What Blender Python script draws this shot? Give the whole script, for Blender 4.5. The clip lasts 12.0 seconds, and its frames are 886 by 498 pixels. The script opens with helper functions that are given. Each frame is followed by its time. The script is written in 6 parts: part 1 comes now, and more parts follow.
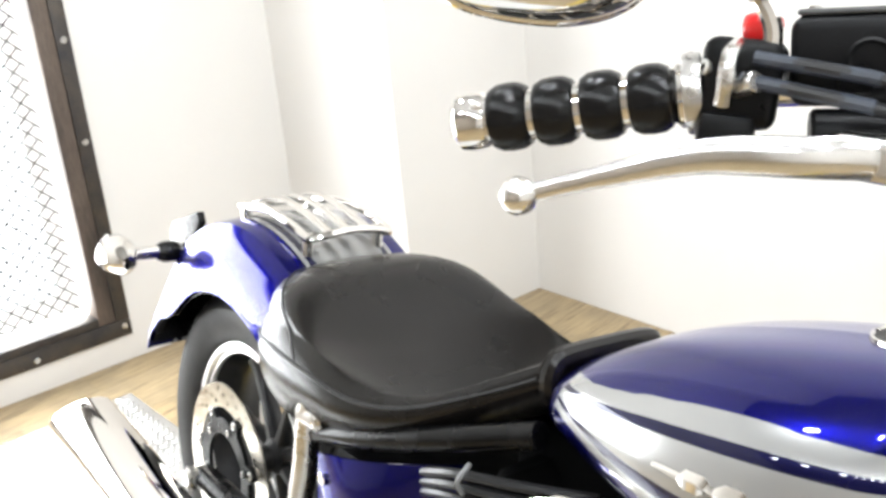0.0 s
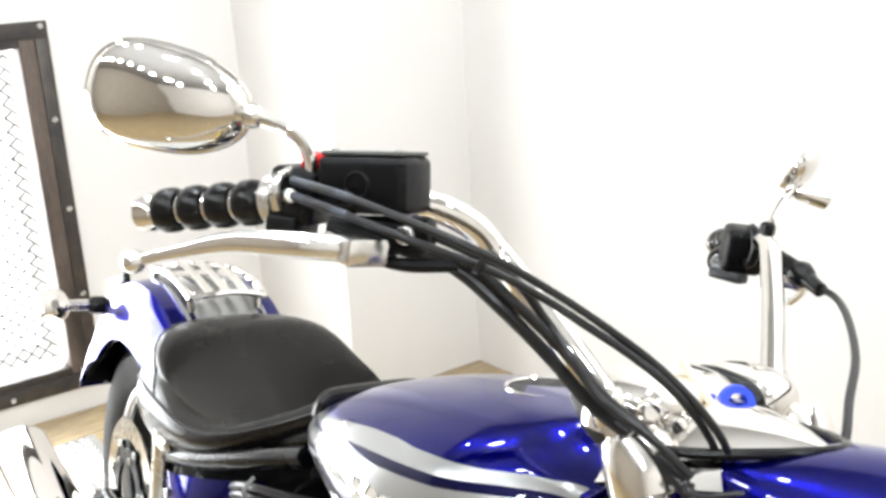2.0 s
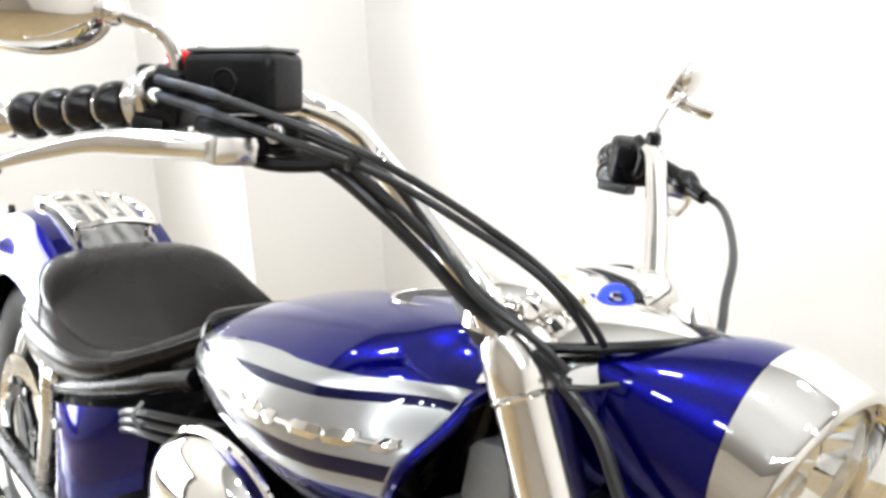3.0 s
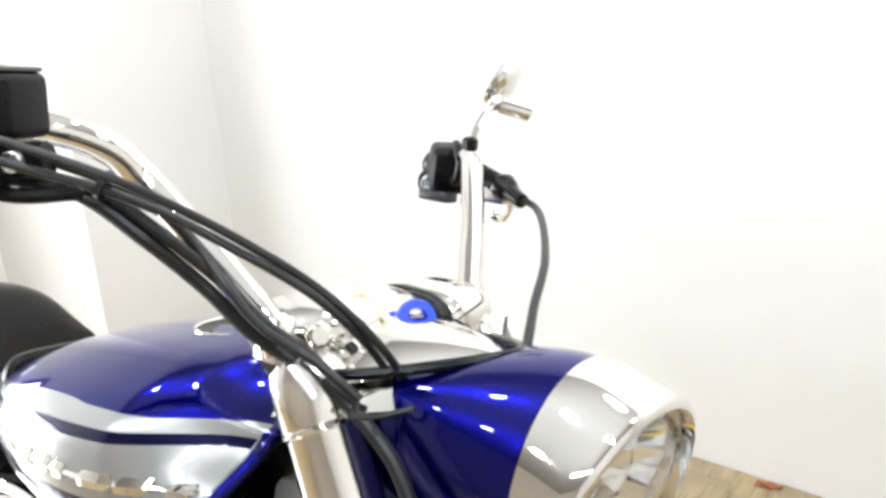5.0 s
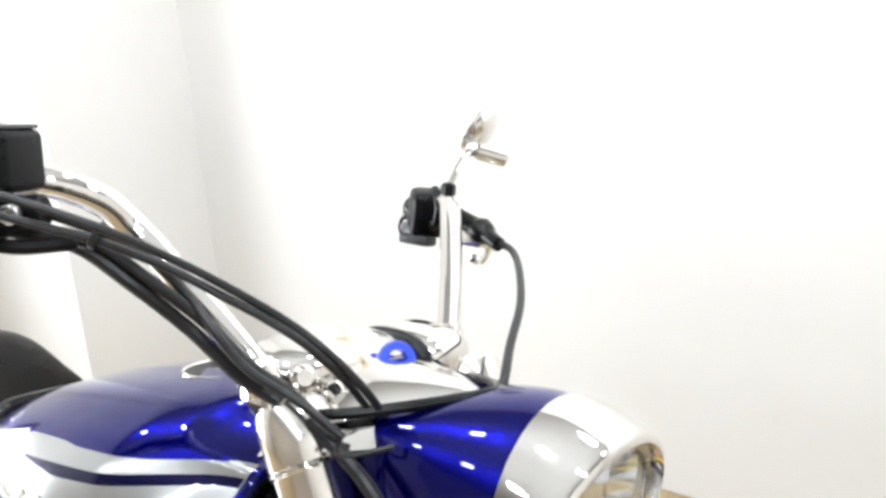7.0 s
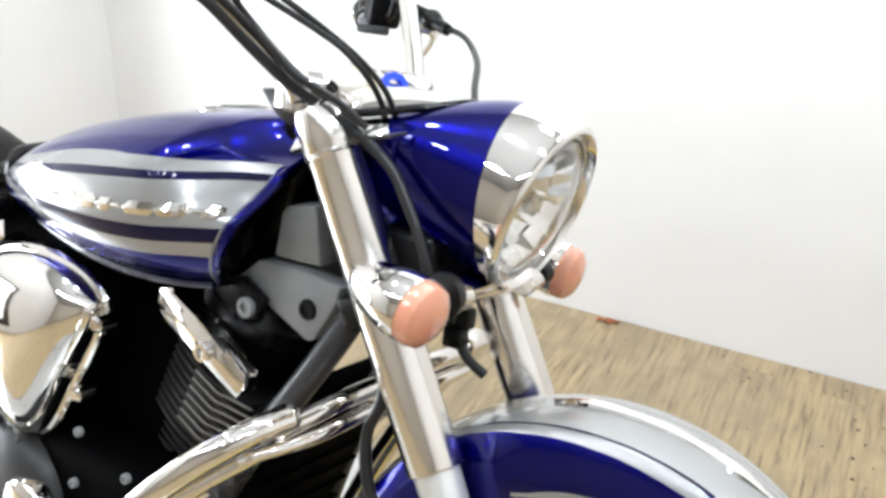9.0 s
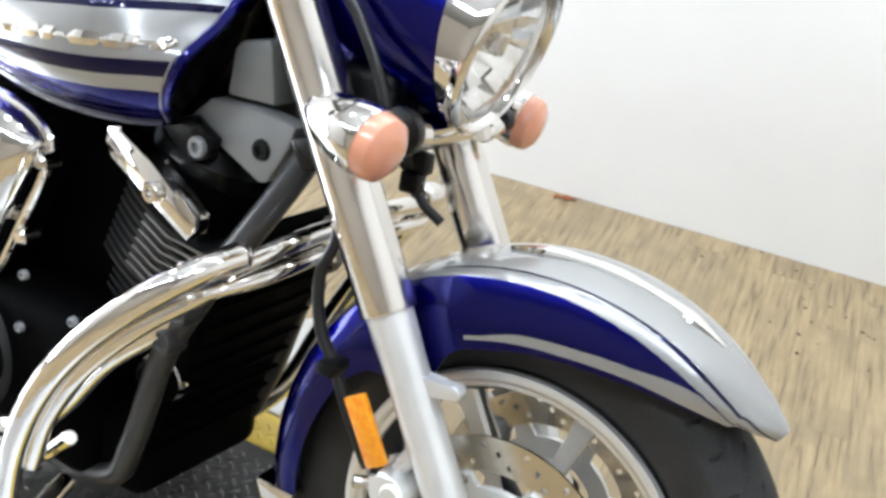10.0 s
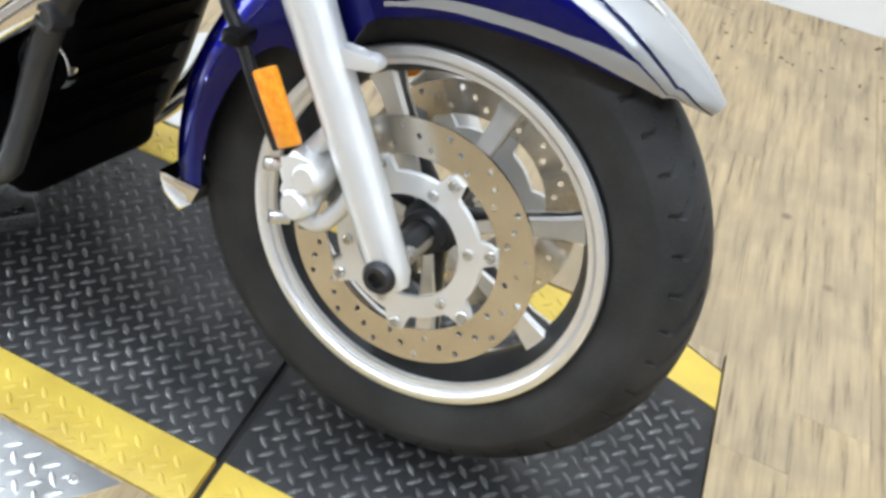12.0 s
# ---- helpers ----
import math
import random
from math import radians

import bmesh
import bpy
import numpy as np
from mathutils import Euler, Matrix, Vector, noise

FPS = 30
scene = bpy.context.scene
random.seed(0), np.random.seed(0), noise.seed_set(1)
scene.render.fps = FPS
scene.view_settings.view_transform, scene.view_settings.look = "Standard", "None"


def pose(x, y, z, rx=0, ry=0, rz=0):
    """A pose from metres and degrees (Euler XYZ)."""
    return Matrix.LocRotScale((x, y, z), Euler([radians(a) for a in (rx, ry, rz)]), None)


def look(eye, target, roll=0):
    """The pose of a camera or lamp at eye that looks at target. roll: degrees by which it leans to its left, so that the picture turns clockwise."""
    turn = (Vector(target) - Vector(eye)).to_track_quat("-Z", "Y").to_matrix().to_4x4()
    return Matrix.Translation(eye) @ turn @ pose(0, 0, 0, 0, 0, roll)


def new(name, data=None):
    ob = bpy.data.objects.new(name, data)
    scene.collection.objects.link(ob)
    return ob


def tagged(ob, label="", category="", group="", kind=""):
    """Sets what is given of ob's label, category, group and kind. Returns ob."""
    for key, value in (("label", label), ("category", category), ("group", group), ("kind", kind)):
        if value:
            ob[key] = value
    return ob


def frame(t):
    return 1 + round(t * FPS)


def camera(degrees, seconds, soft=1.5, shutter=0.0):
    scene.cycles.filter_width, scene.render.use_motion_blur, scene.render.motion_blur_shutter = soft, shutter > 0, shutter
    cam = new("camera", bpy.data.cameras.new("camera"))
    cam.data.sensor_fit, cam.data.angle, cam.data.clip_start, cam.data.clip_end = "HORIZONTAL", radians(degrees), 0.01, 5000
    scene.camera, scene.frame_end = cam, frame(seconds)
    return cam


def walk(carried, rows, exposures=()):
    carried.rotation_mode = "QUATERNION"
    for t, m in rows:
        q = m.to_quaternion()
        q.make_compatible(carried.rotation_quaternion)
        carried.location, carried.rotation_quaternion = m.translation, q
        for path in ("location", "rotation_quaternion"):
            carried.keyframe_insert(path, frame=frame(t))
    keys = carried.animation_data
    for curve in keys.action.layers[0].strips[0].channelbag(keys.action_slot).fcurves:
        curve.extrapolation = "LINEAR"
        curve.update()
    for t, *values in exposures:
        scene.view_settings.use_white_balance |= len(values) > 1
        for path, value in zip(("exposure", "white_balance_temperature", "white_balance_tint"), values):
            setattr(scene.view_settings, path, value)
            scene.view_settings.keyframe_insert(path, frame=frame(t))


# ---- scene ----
cam = camera(46.2, 12.0, soft=3.2)
PATH = [
    (0, (1.459, -0.709, 1.284), (-0.002, 0.465, 0.587), -5.4),
    (0.5, (1.765, -0.694, 1.333), (0.109, 0.291, 0.8), -3.4),
    (1, (1.901, -0.669, 1.366), (0.224, 0.307, 0.88), -3.9),
    (1.5, (1.911, -0.656, 1.365), (0.292, 0.409, 0.869), -3.2),
    (2, (1.904, -0.632, 1.347), (0.352, 0.505, 0.799), -3.5),
    (2.5, (1.909, -0.616, 1.328), (0.425, 0.577, 0.718), -3.2),
    (3, (1.92, -0.607, 1.307), (0.496, 0.631, 0.645), -3.1),
    (3.5, (1.928, -0.587, 1.29), (0.577, 0.707, 0.583), -3.5),
    (5.5, (1.942, -0.499, 1.289), (0.681, 0.915, 0.648), -4.7),
    (6, (1.949, -0.498, 1.311), (0.665, 0.91, 0.701), -5.4),
    (6.5, (1.951, -0.492, 1.308), (0.663, 0.926, 0.732), -5.2),
    (8.5, (2.035, -0.846, 1.273), (1.007, 0.716, 0.563), -0.6),
    (9, (2.041, -0.888, 1.243), (1.061, 0.667, 0.455), 0.1),
    (9.5, (2.042, -0.894, 1.215), (1.117, 0.647, 0.337), 1.4),
    (10, (2.042, -0.89, 1.182), (1.184, 0.635, 0.213), 3.0),
    (10.5, (2.045, -0.888, 1.14), (1.245, 0.601, 0.072), 4.8),
    (11, (2.046, -0.888, 1.103), (1.329, 0.569, -0.065), 6.5),
    (11.5, (2.039, -0.883, 1.073), (1.447, 0.533, -0.209), 7.5),
    (12, (2.03, -0.884, 1.061), (1.479, 0.514, -0.258), 8.1),
]
walk(cam, [(t, look(eye, target, roll)) for t, eye, target, roll in PATH], [(0, -0.05, 6500, 10), (1.5, -0.1, 6500, 10), (3.5, -0.03, 6450, 10), (6.5, -0.13, 6350, 10), (8.5, -0.1, 6250, 10), (10, -0.09, 6050, 9), (12, 0.08, 5850, 9)])

# ---- world and light ----
world = bpy.data.worlds.new("world")
scene.world = world
world.use_nodes = True
world.node_tree.nodes["Background"].inputs[0].default_value = (0.9, 0.95, 1.0, 1)
world.node_tree.nodes["Background"].inputs[1].default_value = 0.35


def area_lamp(name, m, sx, sy, power, colour):
    d = bpy.data.lights.new(name, "AREA")
    d.shape, d.size, d.size_y, d.energy, d.color = "RECTANGLE", sx, sy, power, colour
    ob = new(name, d)
    ob.matrix_world = m
    return ob


# daylight through the window, and the bulbs of the ceiling
area_lamp("window_daylight", look((-1.42, -0.62, 0.65), (0.5, -0.62, 0.65)), 1.7, 1.0, 85, (0.95, 0.98, 1.0))
BULBS = [(x, -1.55, 14) for x in (-0.3, 0.1, 0.5, 0.9, 1.3, 1.7, 2.1, 2.5, 2.9, 3.3)] + [(x, -0.2, 27) for x in (0.1, 0.7, 1.3, 1.9, 2.5, 3.1)] + [(x, 0.75, 23) for x in (1.5, 2.7)]
for bx, by, watts in BULBS:
    bulb_lamp = bpy.data.lights.new("ceiling_bulb_light", "POINT")
    bulb_lamp.energy, bulb_lamp.color, bulb_lamp.shadow_soft_size = watts, (0.9, 0.955, 1.0), 0.05
    new("ceiling_bulb_light", bulb_lamp).location = (bx, by, 2.42)


# ---- materials ----
def material(name, colour, rough=0.5, metal=0.0, coat=0.0, coat_rough=0.05, spec=0.5, trans=0.0, ior=1.45,
             vary=0.0, vary_scale=8.0, grain=0.0, grain_scale=300.0, rough_vary=0.0, stretch=(1, 1, 1), second=None):
    """A principled material with variation of colour at two scales, fine relief and uneven gloss."""
    m = bpy.data.materials.new(name)
    m.use_nodes = True
    nt = m.node_tree
    b = nt.nodes["Principled BSDF"]
    b.inputs["Base Color"].default_value = (*colour, 1)
    b.inputs["Roughness"].default_value, b.inputs["Metallic"].default_value = rough, metal
    b.inputs["Coat Weight"].default_value, b.inputs["Coat Roughness"].default_value = coat, coat_rough
    b.inputs["Specular IOR Level"].default_value = spec
    b.inputs["Transmission Weight"].default_value, b.inputs["IOR"].default_value = trans, ior
    if vary or grain or rough_vary:
        tc, mp = nt.nodes.new("ShaderNodeTexCoord"), nt.nodes.new("ShaderNodeMapping")
        mp.inputs["Scale"].default_value = stretch
        nt.links.new(tc.outputs["Object"], mp.inputs[0])
        n1, n2 = nt.nodes.new("ShaderNodeTexNoise"), nt.nodes.new("ShaderNodeTexNoise")
        n1.inputs["Scale"].default_value, n1.inputs["Detail"].default_value = vary_scale, 6
        n2.inputs["Scale"].default_value, n2.inputs["Detail"].default_value = grain_scale, 3
        nt.links.new(mp.outputs[0], n1.inputs[0]), nt.links.new(mp.outputs[0], n2.inputs[0])
    if vary:
        mix = nt.nodes.new("ShaderNodeMix")
        mix.data_type = "RGBA"
        add = nt.nodes.new("ShaderNodeMath")
        add.operation = "MULTIPLY_ADD"
        add.inputs[1].default_value, add.inputs[2].default_value = 0.35, 0.33
        nt.links.new(n2.outputs[0], add.inputs[0])
        mul = nt.nodes.new("ShaderNodeMath")
        mul.operation = "MULTIPLY"
        nt.links.new(n1.outputs[0], mul.inputs[0]), nt.links.new(add.outputs[0], mul.inputs[1])
        ramp = nt.nodes.new("ShaderNodeMapRange")
        ramp.inputs[1].default_value, ramp.inputs[2].default_value = 0.15, 0.36
        nt.links.new(mul.outputs[0], ramp.inputs[0])
        nt.links.new(ramp.outputs[0], mix.inputs[0])
        dark = second or tuple(c * (1 - vary) for c in colour)
        mix.inputs[6].default_value, mix.inputs[7].default_value = (*dark, 1), (*colour, 1)
        nt.links.new(mix.outputs[2], b.inputs["Base Color"])
    if rough_vary:
        rr = nt.nodes.new("ShaderNodeMapRange")
        rr.inputs[1].default_value, rr.inputs[2].default_value = 0.3, 0.7
        rr.inputs[3].default_value, rr.inputs[4].default_value = max(0, rough - rough_vary), rough + rough_vary
        nt.links.new(n1.outputs[0], rr.inputs[0]), nt.links.new(rr.outputs[0], b.inputs["Roughness"])
    if grain:
        bump = nt.nodes.new("ShaderNodeBump")
        bump.inputs["Strength"].default_value, bump.inputs["Distance"].default_value = grain, 0.002
        nt.links.new(n2.outputs[0], bump.inputs["Height"]), nt.links.new(bump.outputs[0], b.inputs["Normal"])
    return m


def glow(name, colour, strength):
    m = bpy.data.materials.new(name)
    m.use_nodes = True
    b = m.node_tree.nodes["Principled BSDF"]
    b.inputs["Base Color"].default_value = (*colour, 1)
    b.inputs["Emission Color"].default_value, b.inputs["Emission Strength"].default_value = (*colour, 1), strength
    return m


BLUE, WHITE, SILVER, NAVY = (0.0009, 0.0012, 0.115), (0.52, 0.52, 0.51), (0.35, 0.35, 0.342), (0.003, 0.003, 0.03)


def striped_paint(name, bands):
    """Candy blue lacquer with stripes that follow the panel: bands of (from, to, colour) across it, in the second coordinate of its map."""
    m = material(name, BLUE, rough=0.24, metal=0.85, coat=1.0, coat_rough=0.008, spec=0.1)
    m.node_tree.nodes["Principled BSDF"].inputs["Coat IOR"].default_value = 1.36
    nt = m.node_tree
    b = nt.nodes["Principled BSDF"]
    uv, sep = nt.nodes.new("ShaderNodeUVMap"), nt.nodes.new("ShaderNodeSeparateXYZ")
    uv.uv_map = "panel"
    nt.links.new(uv.outputs[0], sep.inputs[0])
    ramp, metal, tint = nt.nodes.new("ShaderNodeValToRGB"), nt.nodes.new("ShaderNodeValToRGB"), nt.nodes.new("ShaderNodeValToRGB")
    for r, pick in ((ramp, lambda c: (*c, 1)), (metal, lambda c: {BLUE: (0.85, 0.85, 0.85, 1), NAVY: (0.2, 0.2, 0.2, 1), WHITE: (0.15, 0.15, 0.15, 1), SILVER: (0.5, 0.5, 0.5, 1)}[c]), (tint, lambda c: (0.25, 0.27, 0.7, 1) if c in (BLUE, NAVY) else (1, 1, 1, 1))):
        cr = r.color_ramp
        cr.interpolation = "CONSTANT"
        cr.elements[0].color = pick(bands[0][1])
        cr.elements.remove(cr.elements[1])
        for at, colour in bands[1:]:
            cr.elements.new(at).color = pick(colour)
        nt.links.new(sep.outputs[1], r.inputs[0])
    flake = nt.nodes.new("ShaderNodeTexNoise")
    flake.inputs["Scale"].default_value = 2500
    bump = nt.nodes.new("ShaderNodeBump")
    bump.inputs["Strength"].default_value, bump.inputs["Distance"].default_value = 0.06, 0.0004
    tc = nt.nodes.new("ShaderNodeTexCoord")
    nt.links.new(tc.outputs["Object"], flake.inputs[0])
    nt.links.new(flake.outputs[0], bump.inputs["Height"]), nt.links.new(bump.outputs[0], b.inputs["Normal"])
    nt.links.new(ramp.outputs[0], b.inputs["Base Color"]), nt.links.new(metal.outputs[0], b.inputs["Metallic"])
    nt.links.new(tint.outputs[0], b.inputs["Specular Tint"])
    return m


M_BLUE = material("candy_blue_paint", BLUE, 0.24, 0.85, 1.0, 0.008, spec=0.1, grain=0.05, grain_scale=2500)
M_BLUE.node_tree.nodes["Principled BSDF"].inputs["Coat IOR"].default_value = 1.36
M_BLUE.node_tree.nodes["Principled BSDF"].inputs["Specular Tint"].default_value = (0.25, 0.27, 0.7, 1)
M_CHROME = material("chrome", (0.8, 0.775, 0.74), 0.045, 1.0, rough_vary=0.03, vary_scale=30)
M_SATIN = material("satin_alloy", (0.66, 0.65, 0.63), 0.28, 1.0, vary=0.12, vary_scale=40, grain=0.05, grain_scale=900, rough_vary=0.06)
M_LEVER = material("polished_alloy", (0.82, 0.81, 0.79), 0.2, 1.0, rough_vary=0.05, vary_scale=40)
M_SILVER = material("silver_lacquer", (0.82, 0.82, 0.81), 0.3, 0.5, 0.6, 0.1, vary=0.08, vary_scale=25, grain=0.04, grain_scale=1500)
M_GREY = material("grey_plastic", (0.26, 0.265, 0.27), 0.45, 0.25, vary=0.15, vary_scale=30, grain=0.08, grain_scale=1200)
M_BLACK = material("black_lacquer", (0.004, 0.004, 0.0045), 0.25, 0.0, 0.0, 0.1, spec=0.22, vary=0.4, vary_scale=20, rough_vary=0.08)
M_PLASTIC = material("black_plastic", (0.004, 0.004, 0.0045), 0.34, spec=0.2, vary=0.35, vary_scale=30, grain=0.15, grain_scale=900, rough_vary=0.1)
M_RUBBER = material("black_rubber", (0.004, 0.004, 0.0045), 0.22, spec=0.3, vary=0.3, vary_scale=25, second=(0.007, 0.007, 0.007), grain=0.12, grain_scale=500)
M_TYRE = material("tyre_rubber", (0.02, 0.02, 0.0205), 0.55, spec=0.25, vary=0.5, vary_scale=10, second=(0.048, 0.047, 0.046), grain=0.15, grain_scale=400)
M_HOSE = material("cable_sheath", (0.016, 0.016, 0.017), 0.34, spec=0.4, vary=0.2, vary_scale=60)
M_LEATHER = material("black_leather", (0.0045, 0.004, 0.0038), 0.25, spec=0.36, vary=0.35, vary_scale=9, second=(0.009, 0.0075, 0.0065), grain=0.12, grain_scale=420, rough_vary=0.08)
# black lid lightened to grey: the sheen on its top is in the colour
M_LID = material("lid_sheen_grey", (0.09, 0.09, 0.088), 0.35, spec=0.5, vary=0.25, vary_scale=60)
M_SLEEVE = material("blue_grey_sleeve", (0.035, 0.042, 0.058), 0.35, vary=0.3, vary_scale=60)
M_FRAMEBLACK = material("satin_black_frame", (0.035, 0.035, 0.037), 0.36, spec=0.5, vary=0.3, vary_scale=30)
M_BARREL = material("dark_painted_wheel", (0.05, 0.05, 0.052), 0.35, 0.5, vary=0.3, vary_scale=30)
M_STITCH = material("dark_piping", (0.012, 0.012, 0.012), 0.5, vary=0.3, vary_scale=200)
M_FINS = material("black_fin_enamel", (0.03, 0.03, 0.031), 0.38, spec=0.5, vary=0.3, vary_scale=30, grain=0.1, grain_scale=700)
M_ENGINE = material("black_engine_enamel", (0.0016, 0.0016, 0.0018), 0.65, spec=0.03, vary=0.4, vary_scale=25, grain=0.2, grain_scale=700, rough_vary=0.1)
M_FIN = material("machined_fin_edge", (0.5, 0.49, 0.47), 0.3, 1.0, vary=0.2, vary_scale=60)
M_DISC = material("brake_disc_steel", (0.75, 0.7, 0.61), 0.19, 1.0, vary=0.18, vary_scale=18, grain=0.08, grain_scale=700, rough_vary=0.08)
M_SLOT_SHADE = material("slot_shade_tone", (0.03, 0.028, 0.026), 0.6, vary=0.2, vary_scale=50)
M_AMBER = material("amber_reflector", (0.92, 0.25, 0.004), 0.12, 0.0, 1.0, 0.03, vary=0.25, vary_scale=120, second=(0.95, 0.42, 0.012), grain=0.5, grain_scale=260)
M_PEACH = material("peach_signal_lens", (0.92, 0.4, 0.25), 0.18, 0.0, 1.0, 0.05, trans=0.25, vary=0.12, vary_scale=60)
M_BOWL = material("bright_reflector", (0.93, 0.93, 0.92), 0.1, 0.95, vary=0.03, vary_scale=60)
M_GLASS = material("clear_lens", (1, 1, 1), 0.02, trans=1.0, ior=1.35)
M_FROST = material("cut_glass", (0.95, 0.95, 0.95), 0.12, trans=0.75, ior=1.4, grain=0.4, grain_scale=120)
M_RED = material("red_switch", (0.75, 0.02, 0.02), 0.3, coat=0.4, vary=0.1, vary_scale=60)
M_KEYBLUE = material("blue_key_ring", (0.015, 0.06, 0.75), 0.35, coat=0.5, vary=0.15, vary_scale=60)
M_TAG = material("cream_paper_tag", (0.75, 0.66, 0.48), 0.7, vary=0.1, vary_scale=60)
M_TRIM = material("dark_navy_trim", NAVY, 0.25, coat=0.8, vary=0.2, vary_scale=40)
M_WALL = material("white_wall_paint", (0.82, 0.8, 0.77), 0.6, vary=0.04, vary_scale=2.5, grain=0.08, grain_scale=220)
# for the unseen south wall: dim tone chosen for what chrome and lacquer reflect
M_DIM = material("dim_surround_beige", (0.37, 0.325, 0.275), 0.6, vary=0.08, vary_scale=2.5, grain=0.08, grain_scale=220)
M_SHROUD = material("polished_fork_cover", (0.84, 0.81, 0.77), 0.18, 1.0, rough_vary=0.05, vary_scale=20)
M_RIM = material("machined_rim", (0.93, 0.93, 0.93), 0.34, 0.8, vary=0.05, vary_scale=90)
M_CEILING = material("grey_ceiling_paint", (0.28, 0.275, 0.268), 0.7, vary=0.03, vary_scale=3, grain=0.05, grain_scale=200)
# worn lugs; the light second tone also paints in their highlights
M_LUG = material("worn_lugs_with_glints", (0.045, 0.045, 0.046), 0.3, 0.4, vary=0.6, vary_scale=14, second=(0.17, 0.166, 0.16), rough_vary=0.1)
M_IRON = material("dark_steel_frame", (0.045, 0.045, 0.05), 0.42, 0.6, vary=0.35, vary_scale=14, second=(0.1, 0.085, 0.07), grain=0.2, grain_scale=180, rough_vary=0.1)
M_REVEAL = material("worn_wood_reveal", (0.16, 0.12, 0.095), 0.6, vary=0.65, vary_scale=16, second=(0.045, 0.035, 0.03), grain=0.3, grain_scale=200, stretch=(1, 1, 0.2))
M_SKY = glow("outdoor_glare", (0.93, 0.97, 1.0), 1.5)
M_OUTSIDE = material("orange_outdoor_post", (0.95, 0.72, 0.56), 0.7, vary=0.2, vary_scale=10)
# black plate, toned down further to carry the motorcycle's shadow in its colour
M_PLATE = material("black_tread_plate", (0.014, 0.014, 0.0145), 0.4, 0.15, spec=0.4, vary=0.55, vary_scale=9, second=(0.036, 0.035, 0.034), grain=0.18, grain_scale=260, rough_vary=0.12)
M_YELLOW = material("yellow_edge_paint", (0.74, 0.55, 0.085), 0.42, vary=0.3, vary_scale=16, second=(0.6, 0.42, 0.07), grain=0.12, grain_scale=300, rough_vary=0.1)
M_ALU = material("aluminium_tread_plate", (0.72, 0.72, 0.71), 0.36, 0.85, vary=0.18, vary_scale=12, grain=0.1, grain_scale=260, rough_vary=0.1)
M_STEP = material("dull_steel_tread", (0.3, 0.3, 0.3), 0.32, 0.85, vary=0.4, vary_scale=18, rough_vary=0.1)
M_SCRAP = material("red_brown_scrap", (0.4, 0.12, 0.05), 0.6, vary=0.4, vary_scale=120)
M_CRUMB = material("dark_crumbs", (0.13, 0.1, 0.075), 0.8, vary=0.4, vary_scale=200)


